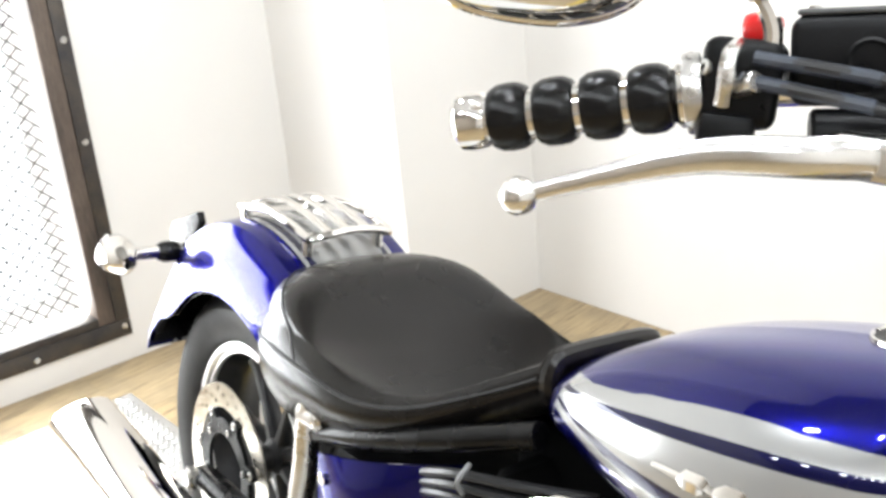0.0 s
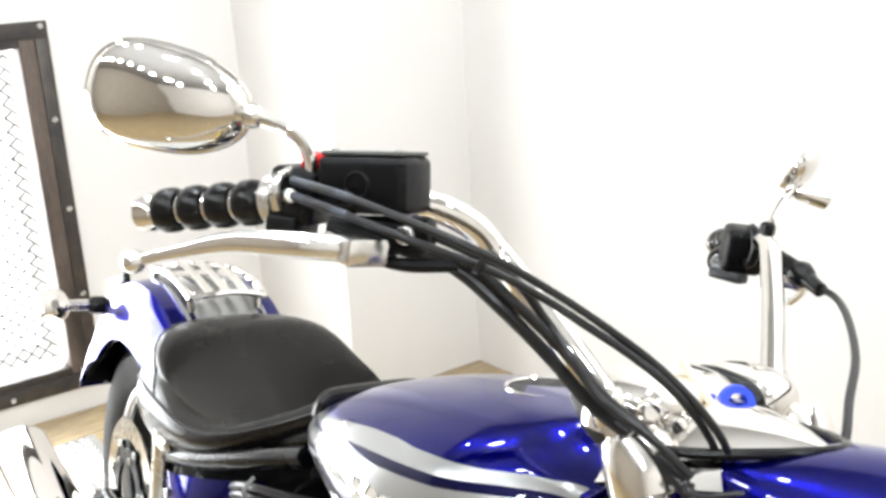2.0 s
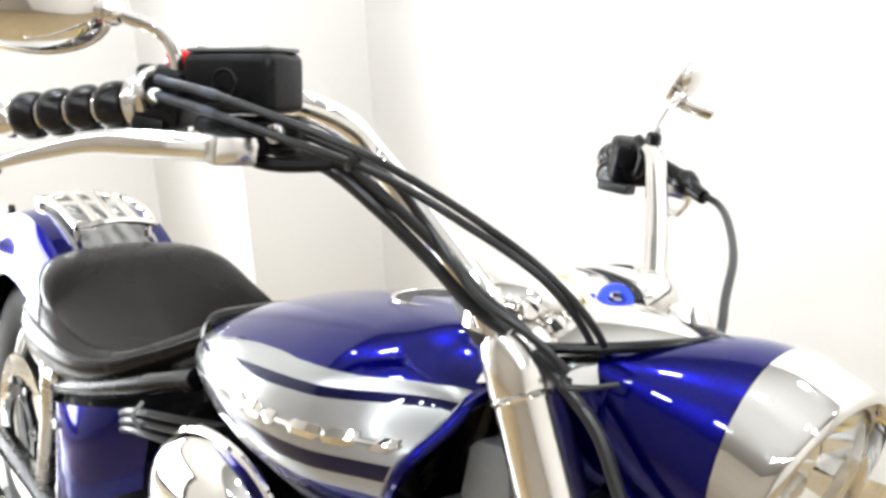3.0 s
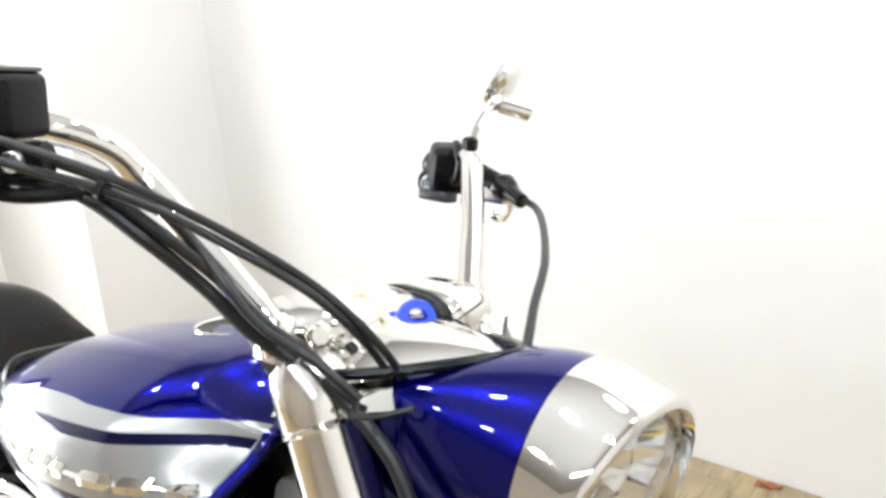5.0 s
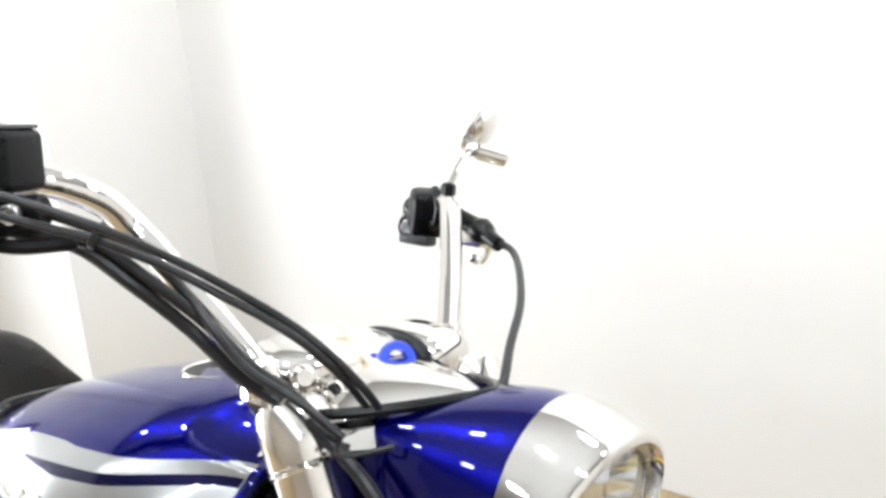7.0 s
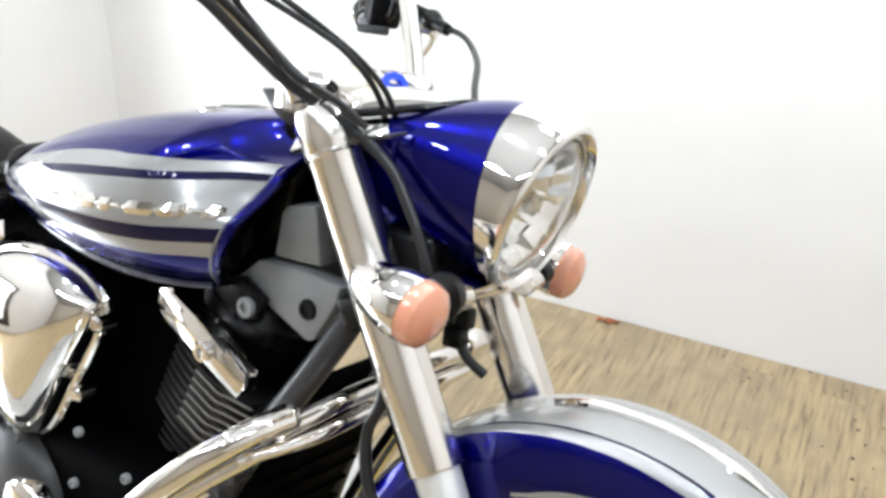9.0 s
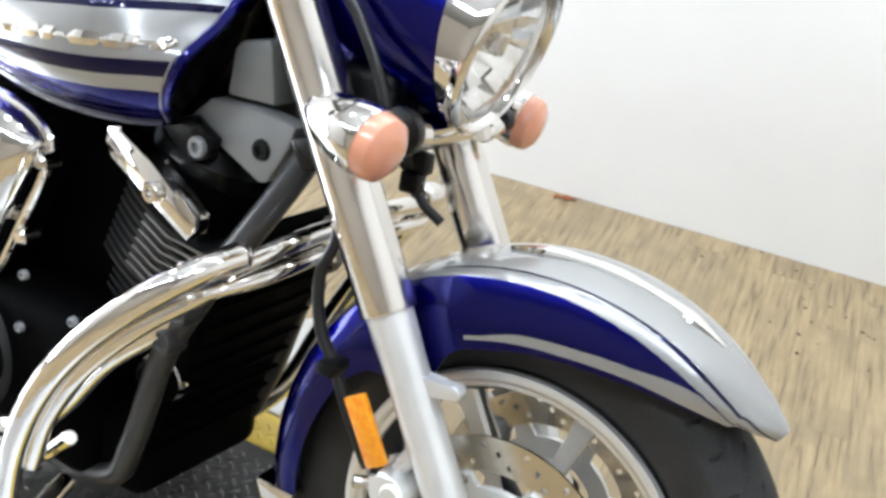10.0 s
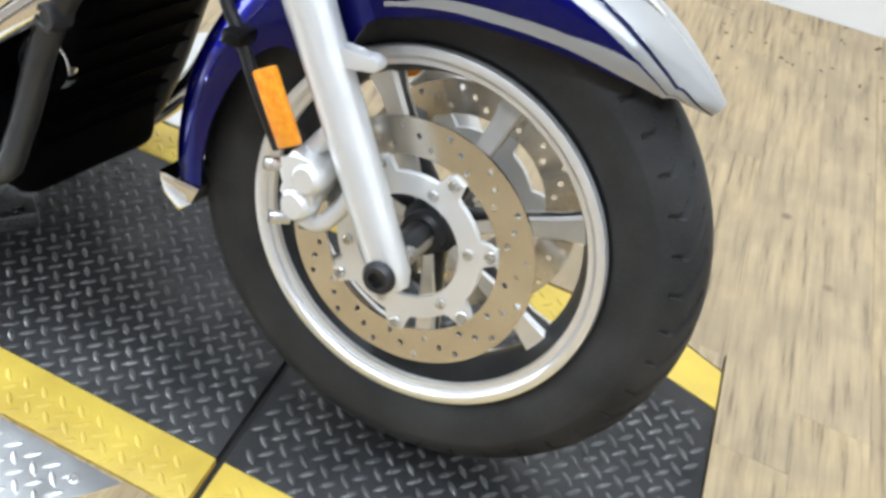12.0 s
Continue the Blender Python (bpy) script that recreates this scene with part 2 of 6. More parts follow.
def wood_material():
    """Washed-out oak boards: each board its own tone, streaks along it, dark knots."""
    m = material("washed_oak_board", (0.5, 0.4, 0.26), 0.42, coat=0.15, coat_rough=0.25)
    nt = m.node_tree
    b = nt.nodes["Principled BSDF"]
    info, tc, mp = nt.nodes.new("ShaderNodeObjectInfo"), nt.nodes.new("ShaderNodeTexCoord"), nt.nodes.new("ShaderNodeMapping")
    shift = nt.nodes.new("ShaderNodeVectorMath")
    shift.operation = "MULTIPLY_ADD"
    shift.inputs[1].default_value, shift.inputs[2].default_value = (1, 1, 1), (0, 0, 0)
    comb = nt.nodes.new("ShaderNodeCombineXYZ")
    far = nt.nodes.new("ShaderNodeMath")
    far.operation = "MULTIPLY"
    far.inputs[1].default_value = 37.0
    nt.links.new(info.outputs["Random"], far.inputs[0])
    nt.links.new(far.outputs[0], comb.inputs[0]), nt.links.new(far.outputs[0], comb.inputs[1])
    along = nt.nodes.new("ShaderNodeMapping")                  # the grain follows the boards' slant
    along.inputs["Rotation"].default_value = (0, 0, -0.145)
    nt.links.new(tc.outputs["Object"], along.inputs[0])
    nt.links.new(along.outputs[0], shift.inputs[0]), nt.links.new(comb.outputs[0], shift.inputs[2])
    mp.inputs["Scale"].default_value = (34, 2.4, 10)
    nt.links.new(shift.outputs[0], mp.inputs[0])
    streak, blotch, knot = nt.nodes.new("ShaderNodeTexNoise"), nt.nodes.new("ShaderNodeTexNoise"), nt.nodes.new("ShaderNodeTexVoronoi")
    streak.inputs["Scale"].default_value, streak.inputs["Detail"].default_value, streak.inputs["Roughness"].default_value = 2.2, 9, 0.62
    blotch.inputs["Scale"].default_value, blotch.inputs["Detail"].default_value = 7.0, 6
    knot.inputs["Scale"].default_value = 5.5
    nt.links.new(mp.outputs[0], streak.inputs[0]), nt.links.new(shift.outputs[0], blotch.inputs[0]), nt.links.new(shift.outputs[0], knot.inputs[0])
    ramp = nt.nodes.new("ShaderNodeValToRGB")
    cr = ramp.color_ramp
    cr.elements[0].position, cr.elements[0].color = 0.34, (0.15, 0.105, 0.055, 1)
    cr.elements[1].position, cr.elements[1].color = 0.6, (0.47, 0.35, 0.19, 1)
    cr.elements.new(0.45).color = (0.36, 0.265, 0.142, 1)
    nt.links.new(streak.outputs[0], ramp.inputs[0])
    tone, mix, spot = nt.nodes.new("ShaderNodeMix"), nt.nodes.new("ShaderNodeMix"), nt.nodes.new("ShaderNodeMix")
    for n in (tone, mix, spot):
        n.data_type = "RGBA"
    half = nt.nodes.new("ShaderNodeMapRange")
    half.inputs[3].default_value, half.inputs[4].default_value = 0.0, 0.3
    nt.links.new(info.outputs["Random"], half.inputs[0]), nt.links.new(half.outputs[0], tone.inputs[0])
    nt.links.new(ramp.outputs[0], tone.inputs[6])
    tone.inputs[7].default_value = (0.36, 0.29, 0.2, 1)
    grey = nt.nodes.new("ShaderNodeMapRange")
    grey.inputs[1].default_value, grey.inputs[2].default_value, grey.inputs[4].default_value = 0.46, 0.62, 0.55
    nt.links.new(blotch.outputs[0], grey.inputs[0]), nt.links.new(grey.outputs[0], mix.inputs[0])
    nt.links.new(tone.outputs[2], mix.inputs[6])
    mix.inputs[7].default_value = (0.27, 0.21, 0.128, 1)
    kn = nt.nodes.new("ShaderNodeMapRange")
    kn.inputs[1].default_value, kn.inputs[2].default_value, kn.inputs[3].default_value, kn.inputs[4].default_value = 0.02, 0.07, 0.8, 0.0
    nt.links.new(knot.outputs["Distance"], kn.inputs[0]), nt.links.new(kn.outputs[0], spot.inputs[0])
    nt.links.new(mix.outputs[2], spot.inputs[6])
    spot.inputs[7].default_value = (0.13, 0.09, 0.06, 1)
    nt.links.new(spot.outputs[2], b.inputs["Base Color"])
    bump = nt.nodes.new("ShaderNodeBump")
    bump.inputs["Strength"].default_value, bump.inputs["Distance"].default_value = 0.25, 0.002
    nt.links.new(streak.outputs[0], bump.inputs["Height"]), nt.links.new(bump.outputs[0], b.inputs["Normal"])
    return m


M_WOOD = wood_material()
M_GAP = material("dark_floor_gap", (0.2, 0.15, 0.1), 0.8, vary=0.3, vary_scale=20)


# ---- mesh helpers ----
def part(name, bm, mat, parent=None, label="", m=None, smooth=35):
    if m is not None:
        bm.transform(m)
    bmesh.ops.recalc_face_normals(bm, faces=bm.faces)
    me = bpy.data.meshes.new(name)
    bm.to_mesh(me)
    bm.free()
    me.materials.append(mat)
    if smooth:
        me.polygons.foreach_set("use_smooth", [True] * len(me.polygons))
        me.set_sharp_from_angle(angle=radians(smooth))
    ob = new(name, me)
    ob.parent = parent
    if label:
        ob["label"] = label
    return ob


def join(*bms):
    """One bmesh out of several."""
    out = bms[0]
    for other in bms[1:]:
        me = bpy.data.meshes.new("tmp")
        other.to_mesh(me)
        other.free()
        out.from_mesh(me)
        bpy.data.meshes.remove(me)
    return out


def block(lo, hi, bevel=0.004, seg=2):
    """A box between two corners with rounded edges."""
    bm = bmesh.new()
    bmesh.ops.create_cube(bm, size=1)
    for v in bm.verts:
        v.co = Vector([lo[i] + (v.co[i] + 0.5) * (hi[i] - lo[i]) for i in range(3)])
    if bevel:
        bmesh.ops.bevel(bm, geom=bm.edges[:], offset=bevel, segments=seg, affect="EDGES", profile=0.5)
    return bm


def frame_of(axis):
    z = Vector(axis).normalized()
    x = z.orthogonal().normalized() if abs(z.z) > 0.95 else Vector((0, 0, 1)).cross(z).normalized()
    return x, z.cross(x), z


def lathe(profile, centre, axis, segs=32, closed=False):
    """A turned body: profile of (radius, height along the axis)."""
    bm = bmesh.new()
    x, y, z = frame_of(axis)
    c, rings = Vector(centre), []
    for r, h in profile:
        if r < 1e-6:
            rings.append([bm.verts.new(c + z * h)])
        else:
            rings.append([bm.verts.new(c + z * h + x * (r * math.cos(2 * math.pi * k / segs)) + y * (r * math.sin(2 * math.pi * k / segs))) for k in range(segs)])
    pairs = list(zip(rings, rings[1:])) + ([(rings[-1], rings[0])] if closed else [])
    for a, b in pairs:
        for k in range(segs):
            j = (k + 1) % segs
            if len(a) == 1 and len(b) > 1:
                bm.faces.new((a[0], b[k], b[j]))
            elif len(b) == 1 and len(a) > 1:
                bm.faces.new((a[k], a[j], b[0]))
            elif len(a) > 1:
                bm.faces.new((a[k], a[j], b[j], b[k]))
    return bm


def rod(a, b, r, segs=14, bevel=0.15):
    """A round bar between two points with softened ends."""
    a, b = Vector(a), Vector(b)
    n, e = (b - a).length, r * bevel
    return lathe([(0, 0), (r - e, 0), (r, e), (r, n - e), (r - e, n), (0, n)], a, b - a, segs)


def spline(points, steps=8):
    p = [Vector(q) for q in points]
    p = [2 * p[0] - p[1]] + p + [2 * p[-1] - p[-2]]
    out = []
    for i in range(1, len(p) - 2):
        for s in range(steps):
            t = s / steps
            a, b, c, d = p[i - 1], p[i], p[i + 1], p[i + 2]
            out.append(0.5 * (2 * b + (c - a) * t + (2 * a - 5 * b + 4 * c - d) * t * t + (3 * b - a - 3 * c + d) * t ** 3))
    out.append(p[-2])
    return out


def tube(points, r, segs=12, steps=8, flat=1.0, taper=None):
    """A bent round tube through the points. flat squashes it; taper: radius factors from end to end."""
    pts = spline(points, steps)
    bm, rings, up = bmesh.new(), [], None
    for i, p in enumerate(pts):
        d = (pts[min(i + 1, len(pts) - 1)] - pts[max(i - 1, 0)]).normalized()
        up = (up - d * up.dot(d)).normalized() if up else frame_of(d)[0]
        side = d.cross(up)
        f = 1.0 if taper is None else float(np.interp(i / (len(pts) - 1), np.linspace(0, 1, len(taper)), taper))
        rings.append([bm.verts.new(p + up * (r * f * math.cos(2 * math.pi * k / segs)) + side * (r * f * flat * math.sin(2 * math.pi * k / segs))) for k in range(segs)])
    for a, b in zip(rings, rings[1:]):
        for k in range(segs):
            bm.faces.new((a[k], a[(k + 1) % segs], b[(k + 1) % segs], b[k]))
    bm.faces.new(rings[0][::-1]), bm.faces.new(rings[-1])
    return bm


def surface(fn, nu, nv, thick=0.0, wrap=False, caps=False):
    """A sheet from fn(u, v), u and v in 0..1, with u and v as its map; thick gives it two sides."""
    bm = bmesh.new()
    uvl = bm.loops.layers.uv.new("panel")
    g = [[bm.verts.new(fn(i / nu, j / nv)) for j in range(nv + (0 if wrap else 1))] for i in range(nu + 1)]
    for i in range(nu):
        for j in range(nv):
            k = (j + 1) % len(g[0])
            f = bm.faces.new((g[i][j], g[i + 1][j], g[i + 1][k], g[i][k]))
            for loop, (a, b) in zip(f.loops, ((i, j), (i + 1, j), (i + 1, j + 1), (i, j + 1))):
                loop[uvl].uv = (a / nu, b / nv)
    if caps:
        bm.faces.new(g[0]), bm.faces.new(g[-1][::-1])
    if thick:
        bmesh.ops.recalc_face_normals(bm, faces=bm.faces)
        bmesh.ops.solidify(bm, geom=bm.faces[:], thickness=thick)
    return bm


def slab(outline, y0, y1, bevel=0.003, plane="xz"):
    """A flat piece: an outline in a plane, given thickness across it."""
    bm = bmesh.new()
    put = {"xz": lambda a, b, h: (a, h, b), "xy": lambda a, b, h: (a, b, h), "yz": lambda a, b, h: (h, a, b)}[plane]
    lo = [bm.verts.new(put(a, b, y0)) for a, b in outline]
    hi = [bm.verts.new(put(a, b, y1)) for a, b in outline]
    n = len(outline)
    bm.faces.new(lo), bm.faces.new(hi[::-1])
    for k in range(n):
        bm.faces.new((lo[k], lo[(k + 1) % n], hi[(k + 1) % n], hi[k]))
    if bevel:
        bmesh.ops.bevel(bm, geom=[e for e in bm.edges], offset=bevel, segments=2, affect="EDGES", profile=0.5, clamp_overlap=True)
    return bm


def ball(c, r, scale=(1, 1, 1), u=20, v=12):
    bm = bmesh.new()
    bmesh.ops.create_uvsphere(bm, u_segments=u, v_segments=v, radius=r)
    for w in bm.verts:
        w.co = Vector((w.co.x * scale[0], w.co.y * scale[1], w.co.z * scale[2])) + Vector(c)
    return bm


def bolt(c, axis, r=0.007, h=0.005):
    """A socket-head bolt."""
    return lathe([(0, 0), (r, 0), (r, h * 0.8), (r * 0.85, h), (r * 0.5, h), (r * 0.5, h * 0.45), (0, h * 0.45)], c, axis, 12)


def interp(x, xs, ys):
    return float(np.interp(x, xs, ys))


def ease(x, xs, ys):
    """Smooth curve through the given values."""
    i = max(0, min(len(xs) - 2, int(np.searchsorted(xs, x)) - 1))
    t = min(1.0, max(0.0, (x - xs[i]) / (xs[i + 1] - xs[i])))
    h = xs[i + 1] - xs[i]
    def slope(k):
        if k == 0:
            return (ys[1] - ys[0]) / (xs[1] - xs[0])
        if k == len(xs) - 1:
            return (ys[-1] - ys[-2]) / (xs[-1] - xs[-2])
        return (ys[k + 1] - ys[k - 1]) / (xs[k + 1] - xs[k - 1])
    a, b, m0, m1 = ys[i], ys[i + 1], slope(i) * h, slope(i + 1) * h
    return (2 * t ** 3 - 3 * t * t + 1) * a + (t ** 3 - 2 * t * t + t) * m0 + (-2 * t ** 3 + 3 * t * t) * b + (t ** 3 - t * t) * m1


def thing(name, label, category, m=None, kind="", group=""):
    ob = tagged(new(name), label, category, group, kind)
    if m is not None:
        ob.matrix_world = m
    return ob


# ---- the room ----
WIN_X, BACK_Y, PIER_X, PIER_Y, TOP = -1.3, 1.415, -0.715, 0.915, 3.1


def structure(name, bm, mat, label, category="wall"):
    return tagged(part(name, bm, mat, None, smooth=0), label, category, kind="structure")


WY0, WY1, WZ0, WZ1 = -1.55, 0.315, 0.08, 1.225      # the barred opening with its frame
OY0, OY1, OZ0, OZ1 = WY0 + 0.07, WY1 - 0.085, WZ0 + 0.07, WZ1 - 0.075
bm = join(block((WIN_X - 0.3, -4.0, -0.02), (WIN_X, OY0, TOP), 0), block((WIN_X - 0.3, OY1, -0.02), (WIN_X, PIER_Y, TOP), 0),
          block((WIN_X - 0.3, OY0, -0.02), (WIN_X, OY1, OZ0), 0), block((WIN_X - 0.3, OY0, OZ1), (WIN_X, OY1, TOP), 0))
structure("wall_west", bm, M_WALL, "white painted wall with a meshed window opening")
structure("wall_pier", block((WIN_X - 0.3, PIER_Y, -0.02), (PIER_X, BACK_Y + 0.12, TOP), 0.003, 2), M_WALL, "white painted pier standing proud of the wall")
structure("wall_north", block((PIER_X, BACK_Y, -0.02), (5.2, BACK_Y + 0.12, TOP), 0), M_WALL, "plain white painted wall beside the motorcycle")
structure("wall_east", block((5.2, -4.0, -0.02), (5.32, BACK_Y + 0.12, TOP), 0), M_WALL, "plain white painted end wall")
# added closing wall, never in view; its dim colour gives reflections contrast
structure("wall_south", block((WIN_X - 0.3, -4.12, -0.02), (5.32, -4.0, TOP), 0), M_DIM, "unseen beige wall added to dim the reflections")
structure("ceiling", block((WIN_X - 0.3, -4.12, TOP), (5.32, BACK_Y + 0.12, TOP + 0.1), 0), M_CEILING, "plain grey painted ceiling", "ceiling")
floor = structure("floor", block((WIN_X - 0.3, -4.12, -0.14), (5.32, BACK_Y + 0.12, -0.022), 0), M_GAP, "washed-out oak board floor, streaked and knotty", "floor")

# window: steel frame screwed to the wall, wooden reveal, expanded metal mesh, bright daylight behind
window = thing("window_1", "dark steel window frame with expanded metal mesh against daylight", "window", kind="structure")
bm = join(block((WIN_X, WY0, WZ0), (WIN_X + 0.012, WY1, OZ0 - 0.02), 0.002), block((WIN_X, WY0, OZ1 + 0.025), (WIN_X + 0.012, WY1, WZ1), 0.002),
          block((WIN_X, WY0, OZ0 - 0.02), (WIN_X + 0.012, OY0 - 0.02, OZ1 + 0.025), 0.002), block((WIN_X, OY1 + 0.045, OZ0 - 0.02), (WIN_X + 0.012, WY1, OZ1 + 0.025), 0.002))
part("window_frame", bm, M_IRON, window)
bm = join(block((WIN_X - 0.06, OY1 - 0.004, OZ0 - 0.02), (WIN_X + 0.008, OY1 + 0.045, OZ1 + 0.025), 0.003), block((WIN_X - 0.06, OY0 - 0.02, OZ0 - 0.02), (WIN_X + 0.008, OY0, OZ1 + 0.025), 0.003))
part("reveal", bm, M_REVEAL, window, "worn dark timber lining")
bm = join(block((WIN_X - 0.06, OY0, OZ0 - 0.02), (WIN_X + 0.008, OY1 - 0.004, OZ0 + 0.004), 0.003), block((WIN_X - 0.06, OY0, OZ1), (WIN_X + 0.008, OY1 - 0.004, OZ1 + 0.025), 0.003))
part("lining", bm, M_IRON, window)
for n in range(7):
    part("screw", bolt((WIN_X + 0.012, WY1 - 0.02, WZ1 - 0.015 - 0.275 * n), (1, 0, 0), 0.009, 0.005), M_SATIN, window) if n < 5 else None
    part("screw", bolt((WIN_X + 0.012, WY1 - 0.3 - 0.28 * n, WZ1 - 0.018), (1, 0, 0), 0.009, 0.005), M_SATIN, window) if n < 5 else None
    part("screw", bolt((WIN_X + 0.012, WY1 - 0.28 - 0.28 * n, WZ0 + 0.02), (1, 0, 0), 0.009, 0.005), M_SATIN, window) if n < 5 else None


def expanded_mesh(y0, y1, z0, z1, x, pitch_y=0.044, pitch_z=0.0205):
    """Expanded metal: slanted strands that meet in diamonds."""
    verts, faces = [], []
    ny, nz = int((y1 - y0) / pitch_y), int((z1 - z0) / pitch_z)
    for j in range(nz):
        for i in range(ny):
            a = (y0 + (i + (j % 2) / 2) * pitch_y, z0 + j * pitch_z)
            for s in (0, 1):
                p = (a[0] + (s * pitch_y), a[1])
                q = (a[0] + pitch_y / 2, a[1] + pitch_z)
                n = len(verts)
                w = 0.0026
                for (yy, zz), dx in ((p, 0.0), (q, 0.003)):
                    verts += [(x + dx, yy, zz - w), (x + dx, yy, zz + w), (x + dx - 0.0022, yy, zz)]
                faces += [(n, n + 1, n + 4, n + 3), (n + 1, n + 2, n + 5, n + 4), (n + 2, n, n + 3, n + 5)]
    me = bpy.data.meshes.new("mesh_screen")
    me.from_pydata(verts, [], faces)
    me.materials.append(M_IRON)
    ob = new("mesh_screen", me)
    ob.parent = window
    return tagged(ob, "rusty dark expanded metal mesh", kind="stuff")


expanded_mesh(OY0, OY1, OZ0, OZ1, WIN_X - 0.05)
tagged(part("backdrop", block((WIN_X - 0.9, -3.2, -0.5), (WIN_X - 0.88, 1.6, 2.6), 0), M_SKY, None, smooth=0), "blinding white daylight outside the window", "backdrop", kind="structure")
tagged(part("outdoor_board", block((WIN_X - 0.36, -0.62, -0.02), (WIN_X - 0.32, -0.28, 0.75), 0.004), M_OUTSIDE), "pale orange boarding close behind the meshed window", "board")

# ceiling lamps
for bx, by, watts in BULBS:
    lamp = thing("ceiling_lamp", "small white pendant lamp with a bare bulb, lit", "lamp", pose(bx, by, TOP), group="ceiling lamps")
    part("rose", lathe([(0, 0), (0.05, 0), (0.048, -0.012), (0.02, -0.025), (0, -0.025)], (0, 0, 0), (0, 0, 1), 20), M_CEILING, lamp)
    part("cord", rod((0, 0, -0.02), (0, 0, 2.53 - TOP), 0.003, 8), M_CEILING, lamp)
    part("socket", lathe([(0, 0.03), (0.012, 0.03), (0.018, 0.02), (0.02, -0.02), (0, -0.02)], (0, 0, 2.51 - TOP), (0, 0, 1), 16), M_CEILING, lamp)

# ---- motorcycle lift let into the floor ----
LX0, LX1, LY0, LY1, RIM, SKEW = -0.42, 2.073, -0.341, 0.262, 0.081, 0.146


def tread(x0, x1, y0, y1, z, mat, name, parent, pitch=0.0295, skip=None):
    """Raised lens-shaped lugs of tread plate, every other one turned across."""
    verts, faces = [], []
    nx, ny = int((x1 - x0) / pitch), int((y1 - y0) / pitch)
    for i in range(nx * 2):
        for j in range(ny * 2):
            if (i + j) % 2:
                continue
            cx, cy = x0 + (i + 0.5) * pitch / 2, y0 + (j + 0.5) * pitch / 2
            if cx > x1 - 0.008 or cy > y1 - 0.008 or (skip and skip(cx, cy)):
                continue
            a = radians(45 if (i // 1 + 0) % 2 == 0 else -45) + radians(4)
            dx, dy = math.cos(a), math.sin(a)
            n, L, W, Hh = len(verts), 0.0128, 0.0037, 0.003
            for t, w in ((-1, 0), (-0.5, 0.8), (0, 1), (0.5, 0.8), (1, 0)):
                px, py = cx + dx * L * t, cy + dy * L * t
                if w:
                    verts += [(px - dy * W * w, py + dx * W * w, z), (px, py, z + Hh * (0.6 + 0.4 * w)), (px + dy * W * w, py - dx * W * w, z)]
                else:
                    verts += [(px, py, z)]
            faces += [(n, n + 1, n + 2), (n, n + 2, n + 3), (n + 1, n + 4, n + 5, n + 2), (n + 2, n + 5, n + 6, n + 3), (n + 4, n + 7, n + 8, n + 5), (n + 5, n + 8, n + 9, n + 6), (n + 7, n + 10, n + 8), (n + 8, n + 10, n + 9)]
    me = bpy.data.meshes.new(name)
    me.from_pydata(verts, [], faces)
    me.materials.append(mat)
    me.polygons.foreach_set("use_smooth", [True] * len(me.polygons))
    ob = new(name, me)
    ob.parent = parent
    return tagged(ob, kind="stuff")


lift = thing("motorcycle_lift", "black tread-plate motorcycle lift with yellow edges, level with the floor", "lift")


def slot_x(y):
    return 1.507 - 0.1 * y                                     # the joint runs a little askew


def end_x(y):
    return LX1 - SKEW * y                                      # so does the front end, along the boards


YA, YB = LY0 + RIM, LY1 - RIM
part("deck", slab([(LX0, YA), (slot_x(YA) - 0.006, YA), (slot_x(YB) - 0.006, YB), (LX0, YB)], -0.03, 0.0, 0.0015, "xy"), M_PLATE, lift)
part("deck", slab([(slot_x(YA) + 0.006, YA), (end_x(YA), YA), (end_x(0.154), 0.154), (1.96, YB), (slot_x(YB) + 0.006, YB)], -0.03, 0.0, 0.0015, "xy"), M_PLATE, lift)
STRIPS = [[(LX0, LY0), (slot_x(LY0) - 0.006, LY0), (slot_x(YA) - 0.006, YA - 0.0005), (LX0, YA - 0.0005)],
          [(slot_x(LY0) + 0.006, LY0), (end_x(LY0), LY0), (end_x(YA), YA - 0.0005), (slot_x(YA) + 0.006, YA - 0.0005)],
          [(LX0, YB + 0.0005), (slot_x(YB) - 0.006, YB + 0.0005), (slot_x(LY1) - 0.006, LY1), (LX0, LY1)],
          [(slot_x(YB) + 0.006, YB + 0.0005), (1.96, YB + 0.0005), (end_x(0.154), 0.1545), (end_x(0.228), 0.228), (1.97, 0.256), (slot_x(LY1) + 0.006, LY1)]]
for k, outline in enumerate(STRIPS):
    edge = part("edge_strip", slab(outline, -0.03, 0.0, 0.0015, "xy"), M_YELLOW, lift, "worn yellow painted edge")
    y0, y1 = (LY0, YA) if k < 2 else (YB, LY1)
    tread(0.2 if k % 2 == 0 else 1.5, 1.56 if k % 2 == 0 else 2.1, y0, y1, 0.0, M_YELLOW, "tread", edge,
          skip=lambda x, y, k=k: (x > slot_x(y) - 0.018 if k % 2 == 0 else x < slot_x(y) + 0.018 or x > end_x(y) - 0.014) or (k == 3 and x > 1.93))
tread(-0.2, 1.56, YA, YB, 0.0, M_LUG, "tread", lift, skip=lambda x, y: x > slot_x(y) - 0.018)
tread(1.48, 2.1, YA, YB, 0.0, M_LUG, "tread", lift, skip=lambda x, y: x < slot_x(y) + 0.018 or x > end_x(y) - 0.014 or (x > 1.93 and y > 0.14))
